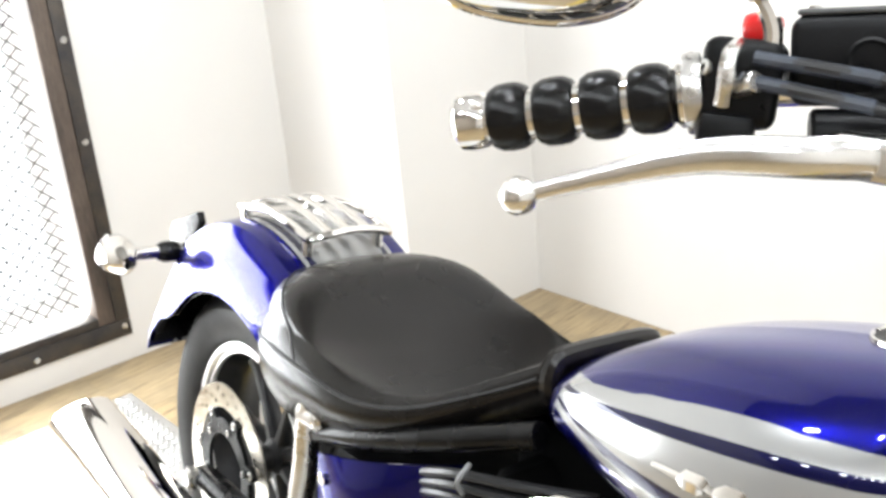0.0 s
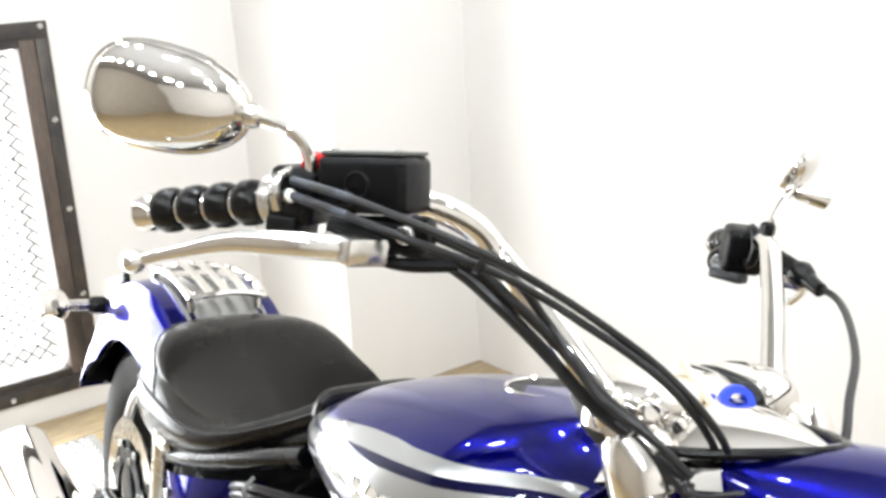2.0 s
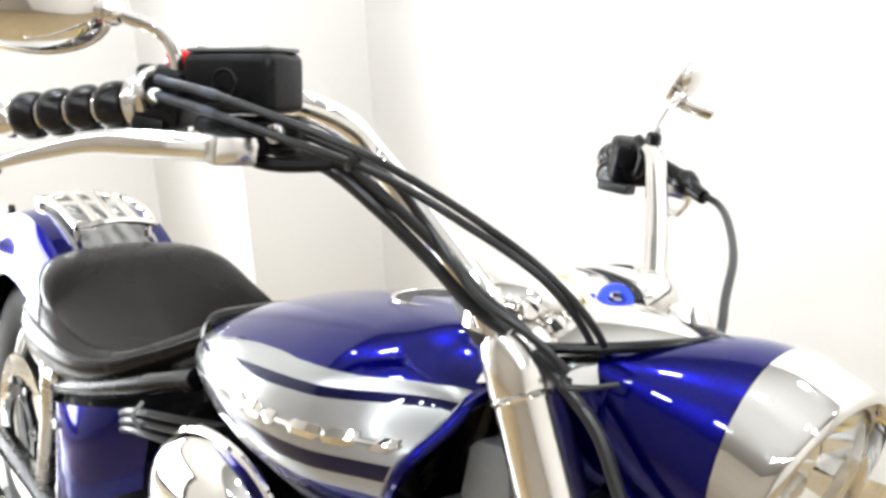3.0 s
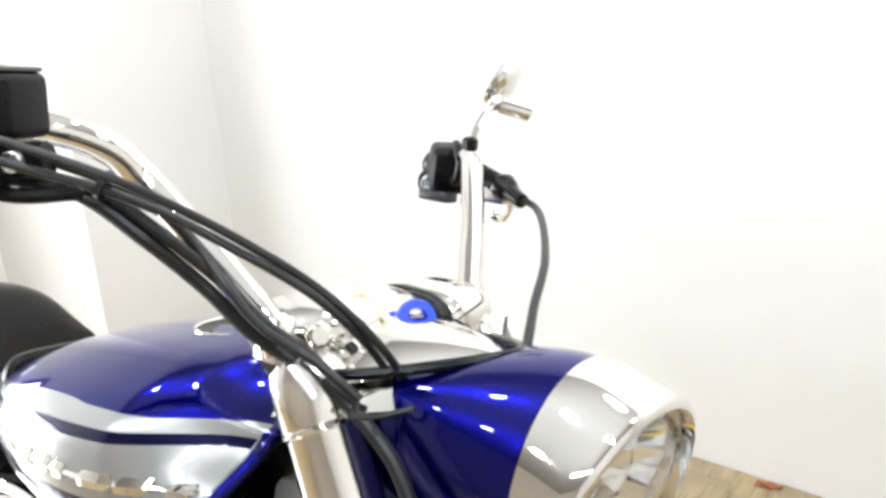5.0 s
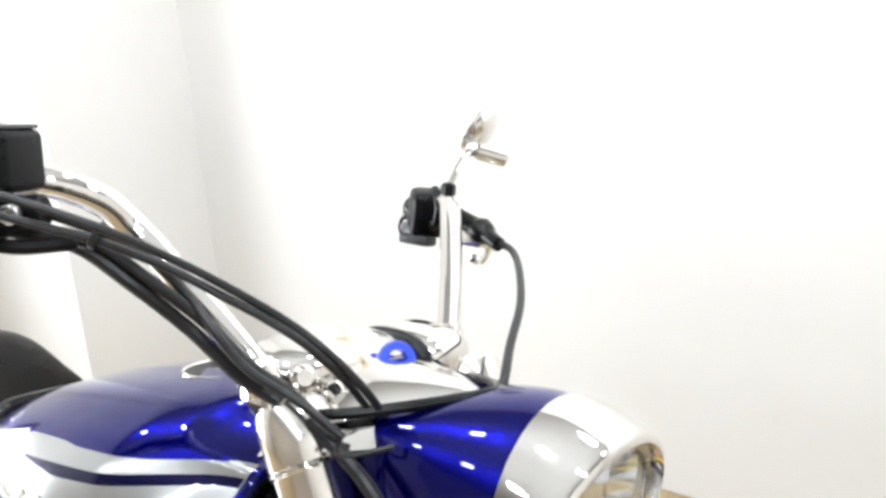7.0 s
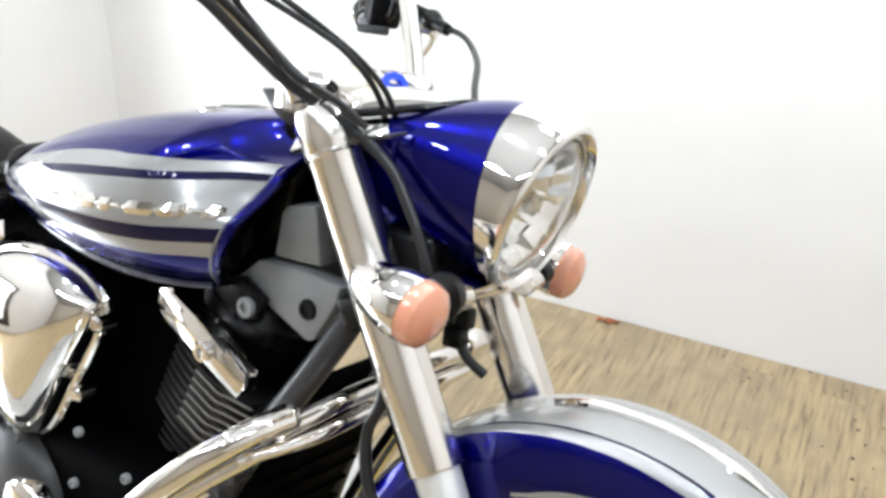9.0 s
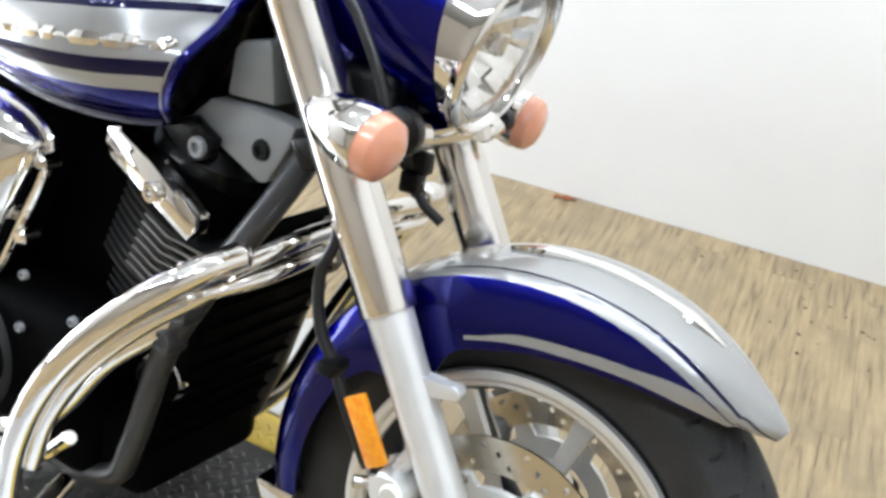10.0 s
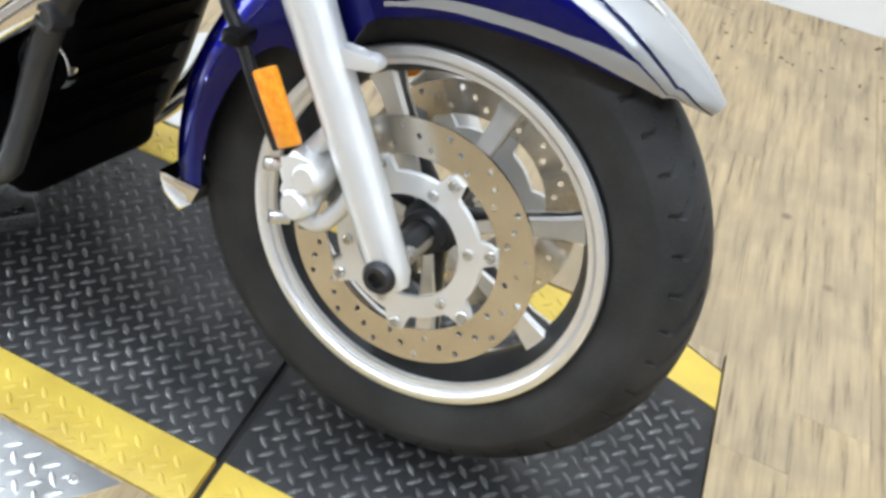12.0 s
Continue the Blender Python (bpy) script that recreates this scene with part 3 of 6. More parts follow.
# dark colour stands in for the shade down in the joint
part("slot_bottom", slab([(slot_x(LY0) - 0.01, LY0), (slot_x(LY0) + 0.01, LY0), (slot_x(LY1) + 0.01, LY1), (slot_x(LY1) - 0.01, LY1)], -0.03, -0.012, 0, "xy"), M_SLOT_SHADE, lift)
step = thing("step_plate", "small dull steel tread-plate block lying on the lift", "metal block", pose(1.059, -0.052, 0, 0, 0, 50))
part("plate", block((-0.4, 0.0, 0.0), (0.0, 0.16, 0.028), 0.004), M_STEP, step)
tread(-0.395, -0.005, 0.005, 0.155, 0.028, M_STEP, "tread", step)
left_plate = thing("floor_plate", "bare aluminium tread plate on the far side of the lift", "metal plate")
part("plate", slab([(-0.4, 0.268), (1.07, 0.268), (1.0, 0.5), (0.94, 0.575), (0.88, 0.5), (0.7, 0.6), (-0.4, 0.6)], -0.02, 0.001, 0.001, "xy"), M_ALU, left_plate)
tread(0.4, 0.99, 0.285, 0.49, 0.001, M_ALU, "tread", left_plate)
for xx in (0.998, 1.012, 1.022):
    part("edge_bar", block((xx - 0.002, 0.285, -0.01), (xx + 0.002, 0.47, 0.006), 0.001), M_IRON, left_plate, "dark steel edge bar")
ramp = thing("ramp_plate", "bare aluminium ramp plate behind the lift", "metal plate")
part("plate", slab([(-1.09, -0.8), (-0.425, -0.8), (-0.425, 0.2), (-1.09, 0.2)], -0.02, 0.001, 0.001, "xy"), M_ALU, ramp)
tread(-1.08, -0.43, -0.79, 0.19, 0.001, M_ALU, "tread", ramp)
side_plate = thing("floor_plate", "bare aluminium tread plate screwed down beside the lift", "metal plate")
part("plate", slab([(-0.4, -0.80), (1.12, -0.80), (1.455, -0.3475), (-0.4, -0.3475)], -0.02, 0.001, 0.001, "xy"), M_ALU, side_plate)
tread(0.3, 1.45, -0.79, -0.3475, 0.001, M_ALU, "tread", side_plate, skip=lambda x, y: x > 1.12 + 0.335 * (y + 0.8) / 0.4525 - 0.016)
part("screw", bolt((1.405, -0.372, 0.001), (0, 0, 1), 0.007, 0.003), M_SATIN, side_plate)


# ---- the motorcycle: x ahead, y to its left, z up, from the rear tyre's foot ----
LEANING = pose(0.01, 0.015, 0, 0, 0, -4.3) @ pose(0, 0, 0.065) @ pose(0, 0, 0, -9.5) @ pose(0, 0, -0.065)
bike = thing("motorcycle", "candy blue and silver cruiser motorcycle leaning on its side stand", "motorcycle", LEANING)
STEER_AXIS, HEAD = Vector((-math.sin(radians(33.5)), 0, math.cos(radians(33.5)))), Vector((1.22, 0, 0.94))
STEER = Matrix.Translation(HEAD) @ Matrix.Rotation(radians(5.5), 4, STEER_AXIS) @ Matrix.Translation(-HEAD)
Y = (0, 1, 0)


def front(name, bm, mat, parent=None, label="", smooth=35):
    """A part of the steered front end."""
    return part(name, bm, mat, parent or bike, label, STEER, smooth)


def rigid(name, bm, mat, parent=None, label="", smooth=35):
    return part(name, bm, mat, parent or bike, label, None, smooth)


def mirrored(points):
    return [(x, -y, z) for x, y, z in points]


# -- wheels --
def tyre(centre, R, half, bead_r, segs, groove_pitch, lean):
    """A tyre with slanting tread grooves cut into its crown and shoulders."""
    c = Vector(centre)
    prof = []
    crown = half * 0.93
    n = 48
    for k in range(n + 1):
        a = -1.25 + 2.5 * k / n
        yy = half * math.sin(a * 0.98) / math.sin(1.22)
        prof.append((yy, R - (R - bead_r) * 0.62 * (1 - math.cos(a)) ** 1.0))
    prof = [(-half * 0.6, bead_r), (-half * 0.86, bead_r + 0.012)] + prof + [(half * 0.86, bead_r + 0.012), (half * 0.6, bead_r)]
    bm = bmesh.new()
    rings = []
    for s in range(segs):
        th = 2 * math.pi * s / segs
        ring = []
        for k, (yy, r) in enumerate(prof):
            ay = abs(yy) / half
            bend = lean * (ay - 0.7) * half * (2.4 if ay < 0.7 else -0.5)
            d = (th * R + bend + (groove_pitch / 2 if yy > 0 else 0)) % groove_pitch
            cut = 0.006 if (d < (0.0042 if ay > 0.7 else 0.0085) and 0.3 < ay < 0.88 and 2 <= k < len(prof) - 2) else 0.0
            ring.append(bm.verts.new(c + Vector(((r - cut) * math.cos(th), yy, (r - cut) * math.sin(th)))))
        rings.append(ring)
    for s in range(segs):
        a, b = rings[s], rings[(s + 1) % segs]
        for k in range(len(prof) - 1):
            bm.faces.new((a[k], a[k + 1], b[k + 1], b[k]))
    return bm


def wheel(place, c, R, half, rim_r, spokes, name, disc_sides, disc_r, disc_y, rim_half):
    c = Vector(c)
    hub = place(name, join(lathe([(0.02, -0.05), (0.025, -0.046), (0.024, -0.03), (0.033, -0.02), (0.033, 0.02), (0.024, 0.03), (0.025, 0.046), (0.02, 0.05), (0.012, 0.05), (0.012, -0.05)], c, Y, 32, True)), M_BARREL, bike, "cast alloy wheel with bright spokes and rim")
    h = rim_half
    rim = place("rim", lathe([(rim_r - 0.012, -h + 0.009), (rim_r - 0.02, -h * 0.45), (rim_r - 0.026, -h * 0.2), (rim_r - 0.026, h * 0.2), (rim_r - 0.02, h * 0.45), (rim_r - 0.012, h - 0.009),
                        (rim_r - 0.02, h - 0.01), (rim_r - 0.03, h * 0.4), (rim_r - 0.036, h * 0.15), (rim_r - 0.036, -h * 0.15), (rim_r - 0.03, -h * 0.4), (rim_r - 0.02, -h + 0.01)], c, Y, 96, True), M_BARREL, hub, "dark wheel barrel")
    for s in (-1, 1):
        place("rim_lip", lathe([(rim_r - 0.021, h - 0.011), (rim_r - 0.02, h - 0.004), (rim_r - 0.0135, h - 0.004), (rim_r - 0.0125, h + 0.001), (rim_r - 0.009, h + 0.0042), (rim_r - 0.004, h + 0.0048), (rim_r + 0.0005, h + 0.003), (rim_r + 0.002, h - 0.004), (rim_r - 0.01, h - 0.01)], c, (0, s, 0), 128, True), M_RIM, rim, "bright machined rim edge")
    place("tyre", tyre(c, R, half, rim_r - 0.004, 800, 0.047, 0.9), M_TYRE, hub, "worn black tyre with slanting grooves", 50)
    for k in range(spokes):
        a = 2 * math.pi * k / spokes + 0.36
        d, s = Vector((math.cos(a), 0, math.sin(a))), Vector((-math.sin(a), 0, math.cos(a)))
        bm = bmesh.new()
        rows = []
        for r, w, t in ((0.03, 0.013, 0.02), (0.06, 0.011, 0.017), (0.1, 0.01, 0.014), (rim_r - 0.06, 0.0115, 0.012), (rim_r - 0.032, 0.016, 0.016), (rim_r - 0.024, 0.02, 0.018)):
            rows.append([bm.verts.new(c + d * r + s * (w * q) + Vector((0, t * p, 0))) for q, p in ((-1, -0.55), (-0.55, -1), (0.55, -1), (1, -0.55), (1, 0.55), (0.55, 1), (-0.55, 1), (-1, 0.55))])
        for p, q in zip(rows, rows[1:]):
            for j in range(8):
                bm.faces.new((p[j], p[(j + 1) % 8], q[(j + 1) % 8], q[j]))
        bm.faces.new(rows[0]), bm.faces.new(rows[-1])
        place("spoke", bm, M_BARREL, hub, "dark painted spoke")
        if name == "rear_wheel":
            continue
        for q in (-1, 1):
            face = bmesh.new()
            rows = [[face.verts.new(c + d * r + s * (w * e) + Vector((0, q * (t + h), 0))) for e, h in ((-1, -0.007), (-0.85, 0.0014), (0.85, 0.0014), (1, -0.007))] for r, w, t in ((0.034, 0.0075, 0.0196), (0.06, 0.008, 0.0168), (0.1, 0.0104, 0.014), (rim_r - 0.06, 0.0122, 0.012), (rim_r - 0.032, 0.0168, 0.016), (rim_r - 0.024, 0.0206, 0.018))]
            for e, f in zip(rows, rows[1:]):
                for j in range(3):
                    face.faces.new((e[j], e[j + 1], f[j + 1], f[j]))
            place("spoke_face", face, M_RIM, hub, "bright machined spoke face")
    for side in disc_sides:
        brake_disc(place, c + Vector((0, side * disc_y, 0)), side, disc_r, hub, M_PLASTIC if name == "rear_wheel" else None)
    return hub


def drilled_ring(c, r0, r1, count, levels, hole):
    """A flat ring cut into sectors, each with a round hole right through it."""
    bm = bmesh.new()
    half = math.pi / count
    for k in range(count):
        a0, rh = 2 * math.pi * k / count, r1 * levels[k % 3]
        rim = [(r1, 0), (r1, half), (rh, half), (r0, half), (r0, 0), (r0, -half), (rh, -half), (r1, -half)]
        sheets = []
        for y in (-0.0015, 0.0015):
            out = [c + Vector((q * math.cos(a0 + a), y, q * math.sin(a0 + a))) for q, a in rim]
            mid = c + Vector((rh * math.cos(a0), y, rh * math.sin(a0)))
            sheets.append(([bm.verts.new(p) for p in out], [bm.verts.new(mid + (p - mid).normalized() * hole) for p in out]))
        (oa, ia), (ob, ib) = sheets
        for j in range(8):
            n = (j + 1) % 8
            bm.faces.new((oa[j], oa[n], ia[n], ia[j])), bm.faces.new((ob[n], ob[j], ib[j], ib[n])), bm.faces.new((ia[j], ia[n], ib[n], ib[j]))
            if j in (0, 3, 4, 7):
                bm.faces.new((oa[n], oa[j], ob[j], ob[n]))
    bmesh.ops.remove_doubles(bm, verts=bm.verts, dist=1e-6)
    bmesh.ops.recalc_face_normals(bm, faces=bm.faces)
    return bm


def brake_disc(place, c, side, r, parent, mat=None):
    """A floating disc: drilled outer ring, silver carrier with arms and bolts."""
    disc = place("brake_disc", drilled_ring(c, r * 0.715, r, 48, (0.79, 0.865, 0.935), 0.0038), M_DISC, parent, "drilled steel brake disc, slightly stained", 20)
    ring, rows = bmesh.new(), []
    for k in range(120):                                      # a lobed ring, its arms reaching the disc
        a = 2 * math.pi * k / 120
        lobe = math.cos(7 * (a - 1.195))
        r1 = r * (0.72 if lobe > 0.8 else 0.595 + 0.125 * max(0.0, (lobe - 0.5) / 0.3) ** 0.7)
        d = Vector((math.cos(a), 0, math.sin(a)))
        rows.append([ring.verts.new(c + d * q + Vector((0, side * h, 0))) for q, h in ((r * 0.42, 0.0), (r * 0.42, 0.007), (r1 - 0.001, 0.007), (r1, 0.006), (r1, 0.0))])
    for k in range(120):
        p, q = rows[k], rows[(k + 1) % 120]
        for j in range(5):
            ring.faces.new((p[j], p[(j + 1) % 5], q[(j + 1) % 5], q[j]))
    place("carrier", ring, mat or M_SILVER, disc, "cast disc carrier")
    for k in range(7):
        a = 2 * math.pi * k / 7 + 1.195
        d = Vector((math.cos(a), 0, math.sin(a)))
        place("rivet", lathe([(0.003, 0), (0.0068, 0), (0.0068, 0.002), (0.0055, 0.003), (0.003, 0.002)], c + d * (r * 0.67) + Vector((0, side * 0.007, 0)), (0, side, 0), 14), M_SATIN, disc)
    for k in range(6):
        a = math.pi * k / 3 + 1.344
        d = Vector((math.cos(a), 0, math.sin(a)))
        place("disc_bolt", bolt(c + d * (r * 0.5) + Vector((0, side * 0.007, 0)), (0, side, 0), 0.006, 0.004), M_SATIN, disc)


CF, CR = Vector((1.68, 0.022, 0.318)), Vector((-0.02, 0, 0.322))
FC = Vector((1.69, 0.01, 0.315))
fw = wheel(front, CF, 0.3065, 0.053, 0.2095, 7, "front_wheel", (-1, 1), 0.1435, 0.075, 0.05)
wheel(rigid, CR, 0.322, 0.085, 0.214, 7, "rear_wheel", (-1,), 0.152, 0.105, 0.062)

# -- fork --
FT, FB = Vector((1.322, 0.024, 0.93)), Vector((1.686, 0.007, 0.318))
FD = (FB - FT).normalized()
FN = (FB - FT).length


def on_fork(d, y, ahead=0.0):
    """A point d below the fork's top, to the side, and ahead of the leg."""
    return FT + FD * d + Vector((0, y, 0)) + Vector((-FD.z, 0, FD.x)) * ahead


for side in (-1, 1):
    y = 0.12 * side
    leg = front("fork_leg", lathe([(0, -0.003), (0.024, -0.003), (0.03, 0.002), (0.0325, 0.012), (0.0325, 0.05), (0.0312, 0.052), (0.0312, 0.2), (0.0312, 0.406), (0.03, 0.409), (0, 0.409)], on_fork(0, y), FD, 32), M_SHROUD, bike, "bright polished fork shroud")
    front("fork_slider", lathe([(0.0, 0.405), (0.0255, 0.405), (0.026, 0.412), (0.0255, 0.44), (0.0245, 0.46), (0.0235, 0.6), (0.0225, FN - 0.03), (0.021, FN + 0.008), (0.015, FN + 0.022), (0, FN + 0.025)], on_fork(0, y), FD, 28), M_SILVER, leg, "silver painted fork slider")
    front("seam_ring", lathe([(0.0312, 0.05), (0.033, 0.052), (0.033, 0.055), (0.0312, 0.057)], on_fork(0, y), FD, 28), M_CHROME, leg)
    front("fender_mount", join(slab([(-0.01, -0.012), (0.04, -0.008), (0.058, -0.009), (0.065, -0.003), (0.063, 0.005), (0.055, 0.009), (0.035, 0.007), (0, 0.016)], -0.009, 0.009, 0.003)), M_SILVER, leg).data.transform(
        STEER @ Matrix.Translation(on_fork(0.485, y)) @ pose(0, 0, 0, 0, -8, 0) @ STEER.inverted())
    front("axle_bolt", lathe([(0, 0.0), (0.018, 0.0), (0.018, 0.004), (0.014, 0.01), (0.0085, 0.01), (0.0085, 0.003), (0, 0.003)], FB + Vector((0, y + side * 0.021, 0.0)), (0, side, 0), 20), M_BARREL, leg)
    front("stanchion", rod(on_fork(0.3, y, -0.0), on_fork(0.5, y), 0.02, 16), M_SATIN, leg)
    # caliper behind the leg
    y = 0.133 * side + 0.016
    cal = front("brake_caliper", slab([(1.564, 0.415), (1.586, 0.409), (1.6, 0.403), (1.606, 0.392), (1.602, 0.379), (1.594, 0.368), (1.594, 0.353), (1.586, 0.341), (1.571, 0.341), (1.563, 0.355), (1.566, 0.368), (1.557, 0.377), (1.553, 0.388), (1.56, 0.4)], y - side * 0.03, y + side * 0.018, 0.006), M_SILVER, bike, "silver cast brake caliper")
    for bx, bz in ((1.587, 0.389), (1.579, 0.356)):
        front("piston_housing", lathe([(0, 0.008), (0.013, 0.0075), (0.0165, 0.004), (0.0175, 0.0), (0.0175, -0.02)], (bx, y + side * 0.016, bz), (-0.1, side, 0), 24), M_SILVER, cal)
    front("rear_half", block((1.575, y - side * 0.06 if side > 0 else y + 0.028, 0.345), (1.612, y - side * 0.028 if side > 0 else y + 0.06, 0.405), 0.008, 3), M_GREY, cal)
    front("slide_pin", rod((1.545, y, 0.388), (1.57, y, 0.378), 0.008), M_SILVER, cal)
    front("slide_pin", rod((1.56, y, 0.331), (1.584, y, 0.346), 0.008), M_SILVER, cal)
    front("caliper_bracket", tube([(1.58, y, 0.335), (1.601, y, 0.336), (1.617, y - side * 0.005, 0.356), (1.63, y - side * 0.01, 0.385), (1.636, y - side * 0.016, 0.405)], 0.0095, 12), M_SILVER, cal)
    front("caliper_arm", rod((1.572, y - 0.01 * side, 0.405), (1.598, y - 0.016 * side, 0.445), 0.011), M_SILVER, cal)
    for bx, bz in ((1.542, 0.387), (1.556, 0.33)):
        front("caliper_bolt", rod((bx - 0.006, y + side * 0.016, bz), (bx + 0.012, y + side * 0.002, bz), 0.0072, 10), M_SATIN, cal)
    refl = front("reflector", block((-0.0135, -0.005, -0.041), (0.0135, 0.005, 0.041), 0.003), M_AMBER, bike, "amber fork reflector")
    refl.data.transform(STEER @ Matrix.Translation((1.54, y + side * 0.012, 0.449)) @ pose(0, 0, 0, 0, -31, 0) @ STEER.inverted())
front("axle", rod(FB + Vector((0, -0.13, 0)), FB + Vector((0, 0.13, 0)), 0.012, 16), M_SATIN)
for side in (-1, 1):
    front("wheel_spacer", lathe([(0.012, 0), (0.017, 0), (0.017, 0.04), (0.015, 0.046), (0.012, 0.046)], CF + Vector((0, side * 0.05, 0)), (0, side, 0), 24), M_BARREL, fw)

# -- front fender --
FENDER_BANDS = [(0.0, SILVER), (0.325, NAVY), (0.352, SILVER), (0.43, BLUE), (0.86, SILVER), (0.93, BLUE)]


def fender_point(u, v, c, a0, a1, edge, half, rad):
    a = radians(a0 + (a1 - a0) * u)
    e, w, r = edge(u), half(u), rad(u)
    s = abs(2 * v - 1)
    side = -1 if v < 0.5 else 1
    drop = r - e
    y = w * math.sin(min(1.0, s * 1.18) * math.pi / 2) ** 0.9
    rr = r - (0.028 if drop > 0.03 else drop * 0.8) * (1 - math.cos(min(1, s * 1.1) * math.pi / 2)) - max(0.0, s - 0.5) / 0.5 * max(0.0, drop - 0.028)
    return c + Vector((rr * math.cos(a), side * y, rr * math.sin(a)))


def fender_map(bm, outlined=False):
    """Turns the map's second coordinate into the distance from the centre line."""
    l = bm.loops.layers.uv["panel"]
    for f in bm.faces:
        behind = sum(loop[l].uv[0] for loop in f.loops) / len(f.loops) > 0.44
        for loop in f.loops:
            loop[l].uv[1] = min(0.999, abs(2 * loop[l].uv[1] - 1))
            if outlined:                                      # a panel that ends at the fork and runs to a point in front
                u, v = loop[l].uv
                e = interp(u, [0.0, 0.04, 0.07, 0.1, 0.14, 0.2, 0.28, 0.38, 0.5, 1.0], [1.05, 0.85, 0.75, 0.69, 0.645, 0.595, 0.56, 0.53, 0.5, 0.5])
                g = interp(u, [0.0, 0.04, 0.07, 0.1, 0.12, 0.18, 0.26, 0.35, 0.42], [1.06, 0.86, 0.76, 0.7, 0.715, 0.8, 0.84, 0.85, 0.888])
                h = interp(u, [0.0, 0.047, 0.094, 0.173, 0.283, 0.42], [1.1, 0.95, 0.91, 0.89, 0.915, 0.89])
                v = interp(v, [0.0, e, g, h, 1.3], [0.0, 0.43, 0.86, 0.93, 1.0])
                loop[l].uv[1] = min(0.8, v) if behind else v
    return bm


M_FENDER = striped_paint("striped_fender_paint", FENDER_BANDS)
ff_edge = lambda u: ease(u, [0, 0.064, 0.213, 0.404, 0.468, 0.532, 0.596, 0.66, 0.85, 1.0], [0.33, 0.308, 0.273, 0.255, 0.25, 0.222, 0.222, 0.258, 0.27, 0.275])
ff_half = lambda u: ease(u, [0, 0.03, 0.12, 0.4, 0.7, 1.0], [0.012, 0.035, 0.068, 0.086, 0.078, 0.066])
ff_rad = lambda u: ease(u, [0, 0.27, 0.6, 0.85, 1.0], [0.343, 0.343, 0.337, 0.327, 0.324])
front_fender = front("front_fender", fender_map(surface(lambda u, v: fender_point(u, v, FC, 45, 187, ff_edge, ff_half, ff_rad), 240, 150, -0.003), True), M_FENDER, bike, "blue front fender with silver centre band and outlined panel")
front("fender_trim", tube([FC + Vector((0.346 * math.cos(radians(a)), 0, 0.346 * math.sin(radians(a)))) for a in range(62, 107, 6)], 0.012, 10, 4, 0.55, [0.3, 1.1, 0.8, 1, 0.75, 1, 0.5]), M_CHROME, front_fender, "chrome fender crest")
front("fender_tip", slab([(-0.03, 0.0), (0.032, -0.002), (0.022, -0.028), (0.004, -0.045), (-0.018, -0.03)], -0.06, 0.06, 0.005), M_CHROME, front_fender, "chrome rear fender tip").data.transform(
    STEER @ Matrix.Translation(FC + Vector((-0.312, 0, -0.042))) @ STEER.inverted())

# -- tank --
TX = [0.735, 0.78, 0.86, 0.96, 1.06, 1.14, 1.2, 1.28]
T_TOP = [0.757, 0.788, 0.831, 0.864, 0.887, 0.899, 0.904, 0.907]
T_BOT = [0.722, 0.712, 0.703, 0.695, 0.692, 0.695, 0.702, 0.72]
T_HALF = [0.085, 0.122, 0.155, 0.18, 0.187, 0.177, 0.155, 0.122]
AROUND = [(0.0, 0.0, 1.0), (0.2, 0.42, 0.965), (0.36, 0.74, 0.85), (0.47, 0.925, 0.7), (0.56, 0.985, 0.56), (0.68, 1.0, 0.4), (0.8, 0.96, 0.24), (0.9, 0.86, 0.1), (1.0, 0.7, 0.0)]
FRONT_V, FRONT_X = [0.0, 0.25, 0.42, 0.52, 0.68, 0.85, 1.0], [1.25, 1.262, 1.275, 1.266, 1.248, 1.226, 1.21]


def tank_point(u, v):
    s = 2 * v - 1
    side, s = (-1 if s < 0 else 1), abs(s)
    x = 0.735 + u * (ease(s, FRONT_V, FRONT_X) - 0.735)
    top, bot, w = (ease(x, TX, q) for q in (T_TOP, T_BOT, T_HALF))
    y = w * ease(s, [q[0] for q in AROUND], [q[1] for q in AROUND])
    z = bot + (top - bot) * ease(s, [q[0] for q in AROUND], [q[2] for q in AROUND])
    if u < 0.12:                                            # rounded rear end
        y *= 0.75 + 0.25 * math.sin(u / 0.12 * math.pi / 2)
    f, g = min(1.0, max(0.0, (x - 1.14) / 0.11)), min(1.0, max(0.0, (z - 0.78) / 0.07))
    y *= 1 - 0.3 * f * f * (3 - 2 * f) * g * g * (3 - 2 * g)    # drawn in towards the head
    d = math.hypot((x - 1.265) / 0.078, (z - 0.889) / 0.034)   # hollow for the fork yoke
    if d < 1:
        y *= 1 - 0.6 * (1 - d * d) ** 0.8
    return Vector((x, side * y, z))


# the side panel in the side view: the heights of its upper edge, its pinstripes and its lower edge along the tank
PX = [0.8, 0.88, 0.96, 1.05, 1.14, 1.21, 1.27]
P_TOP = [0.785, 0.803, 0.825, 0.842, 0.85, 0.854, 0.857]
P_PIN = [0.774, 0.789, 0.805, 0.82, 0.832, 0.839, 0.845]
P_LOW = [0.764, 0.757, 0.752, 0.752, 0.757, 0.766, 0.774]
P_END = [0.756, 0.745, 0.736, 0.733, 0.737, 0.745, 0.752]


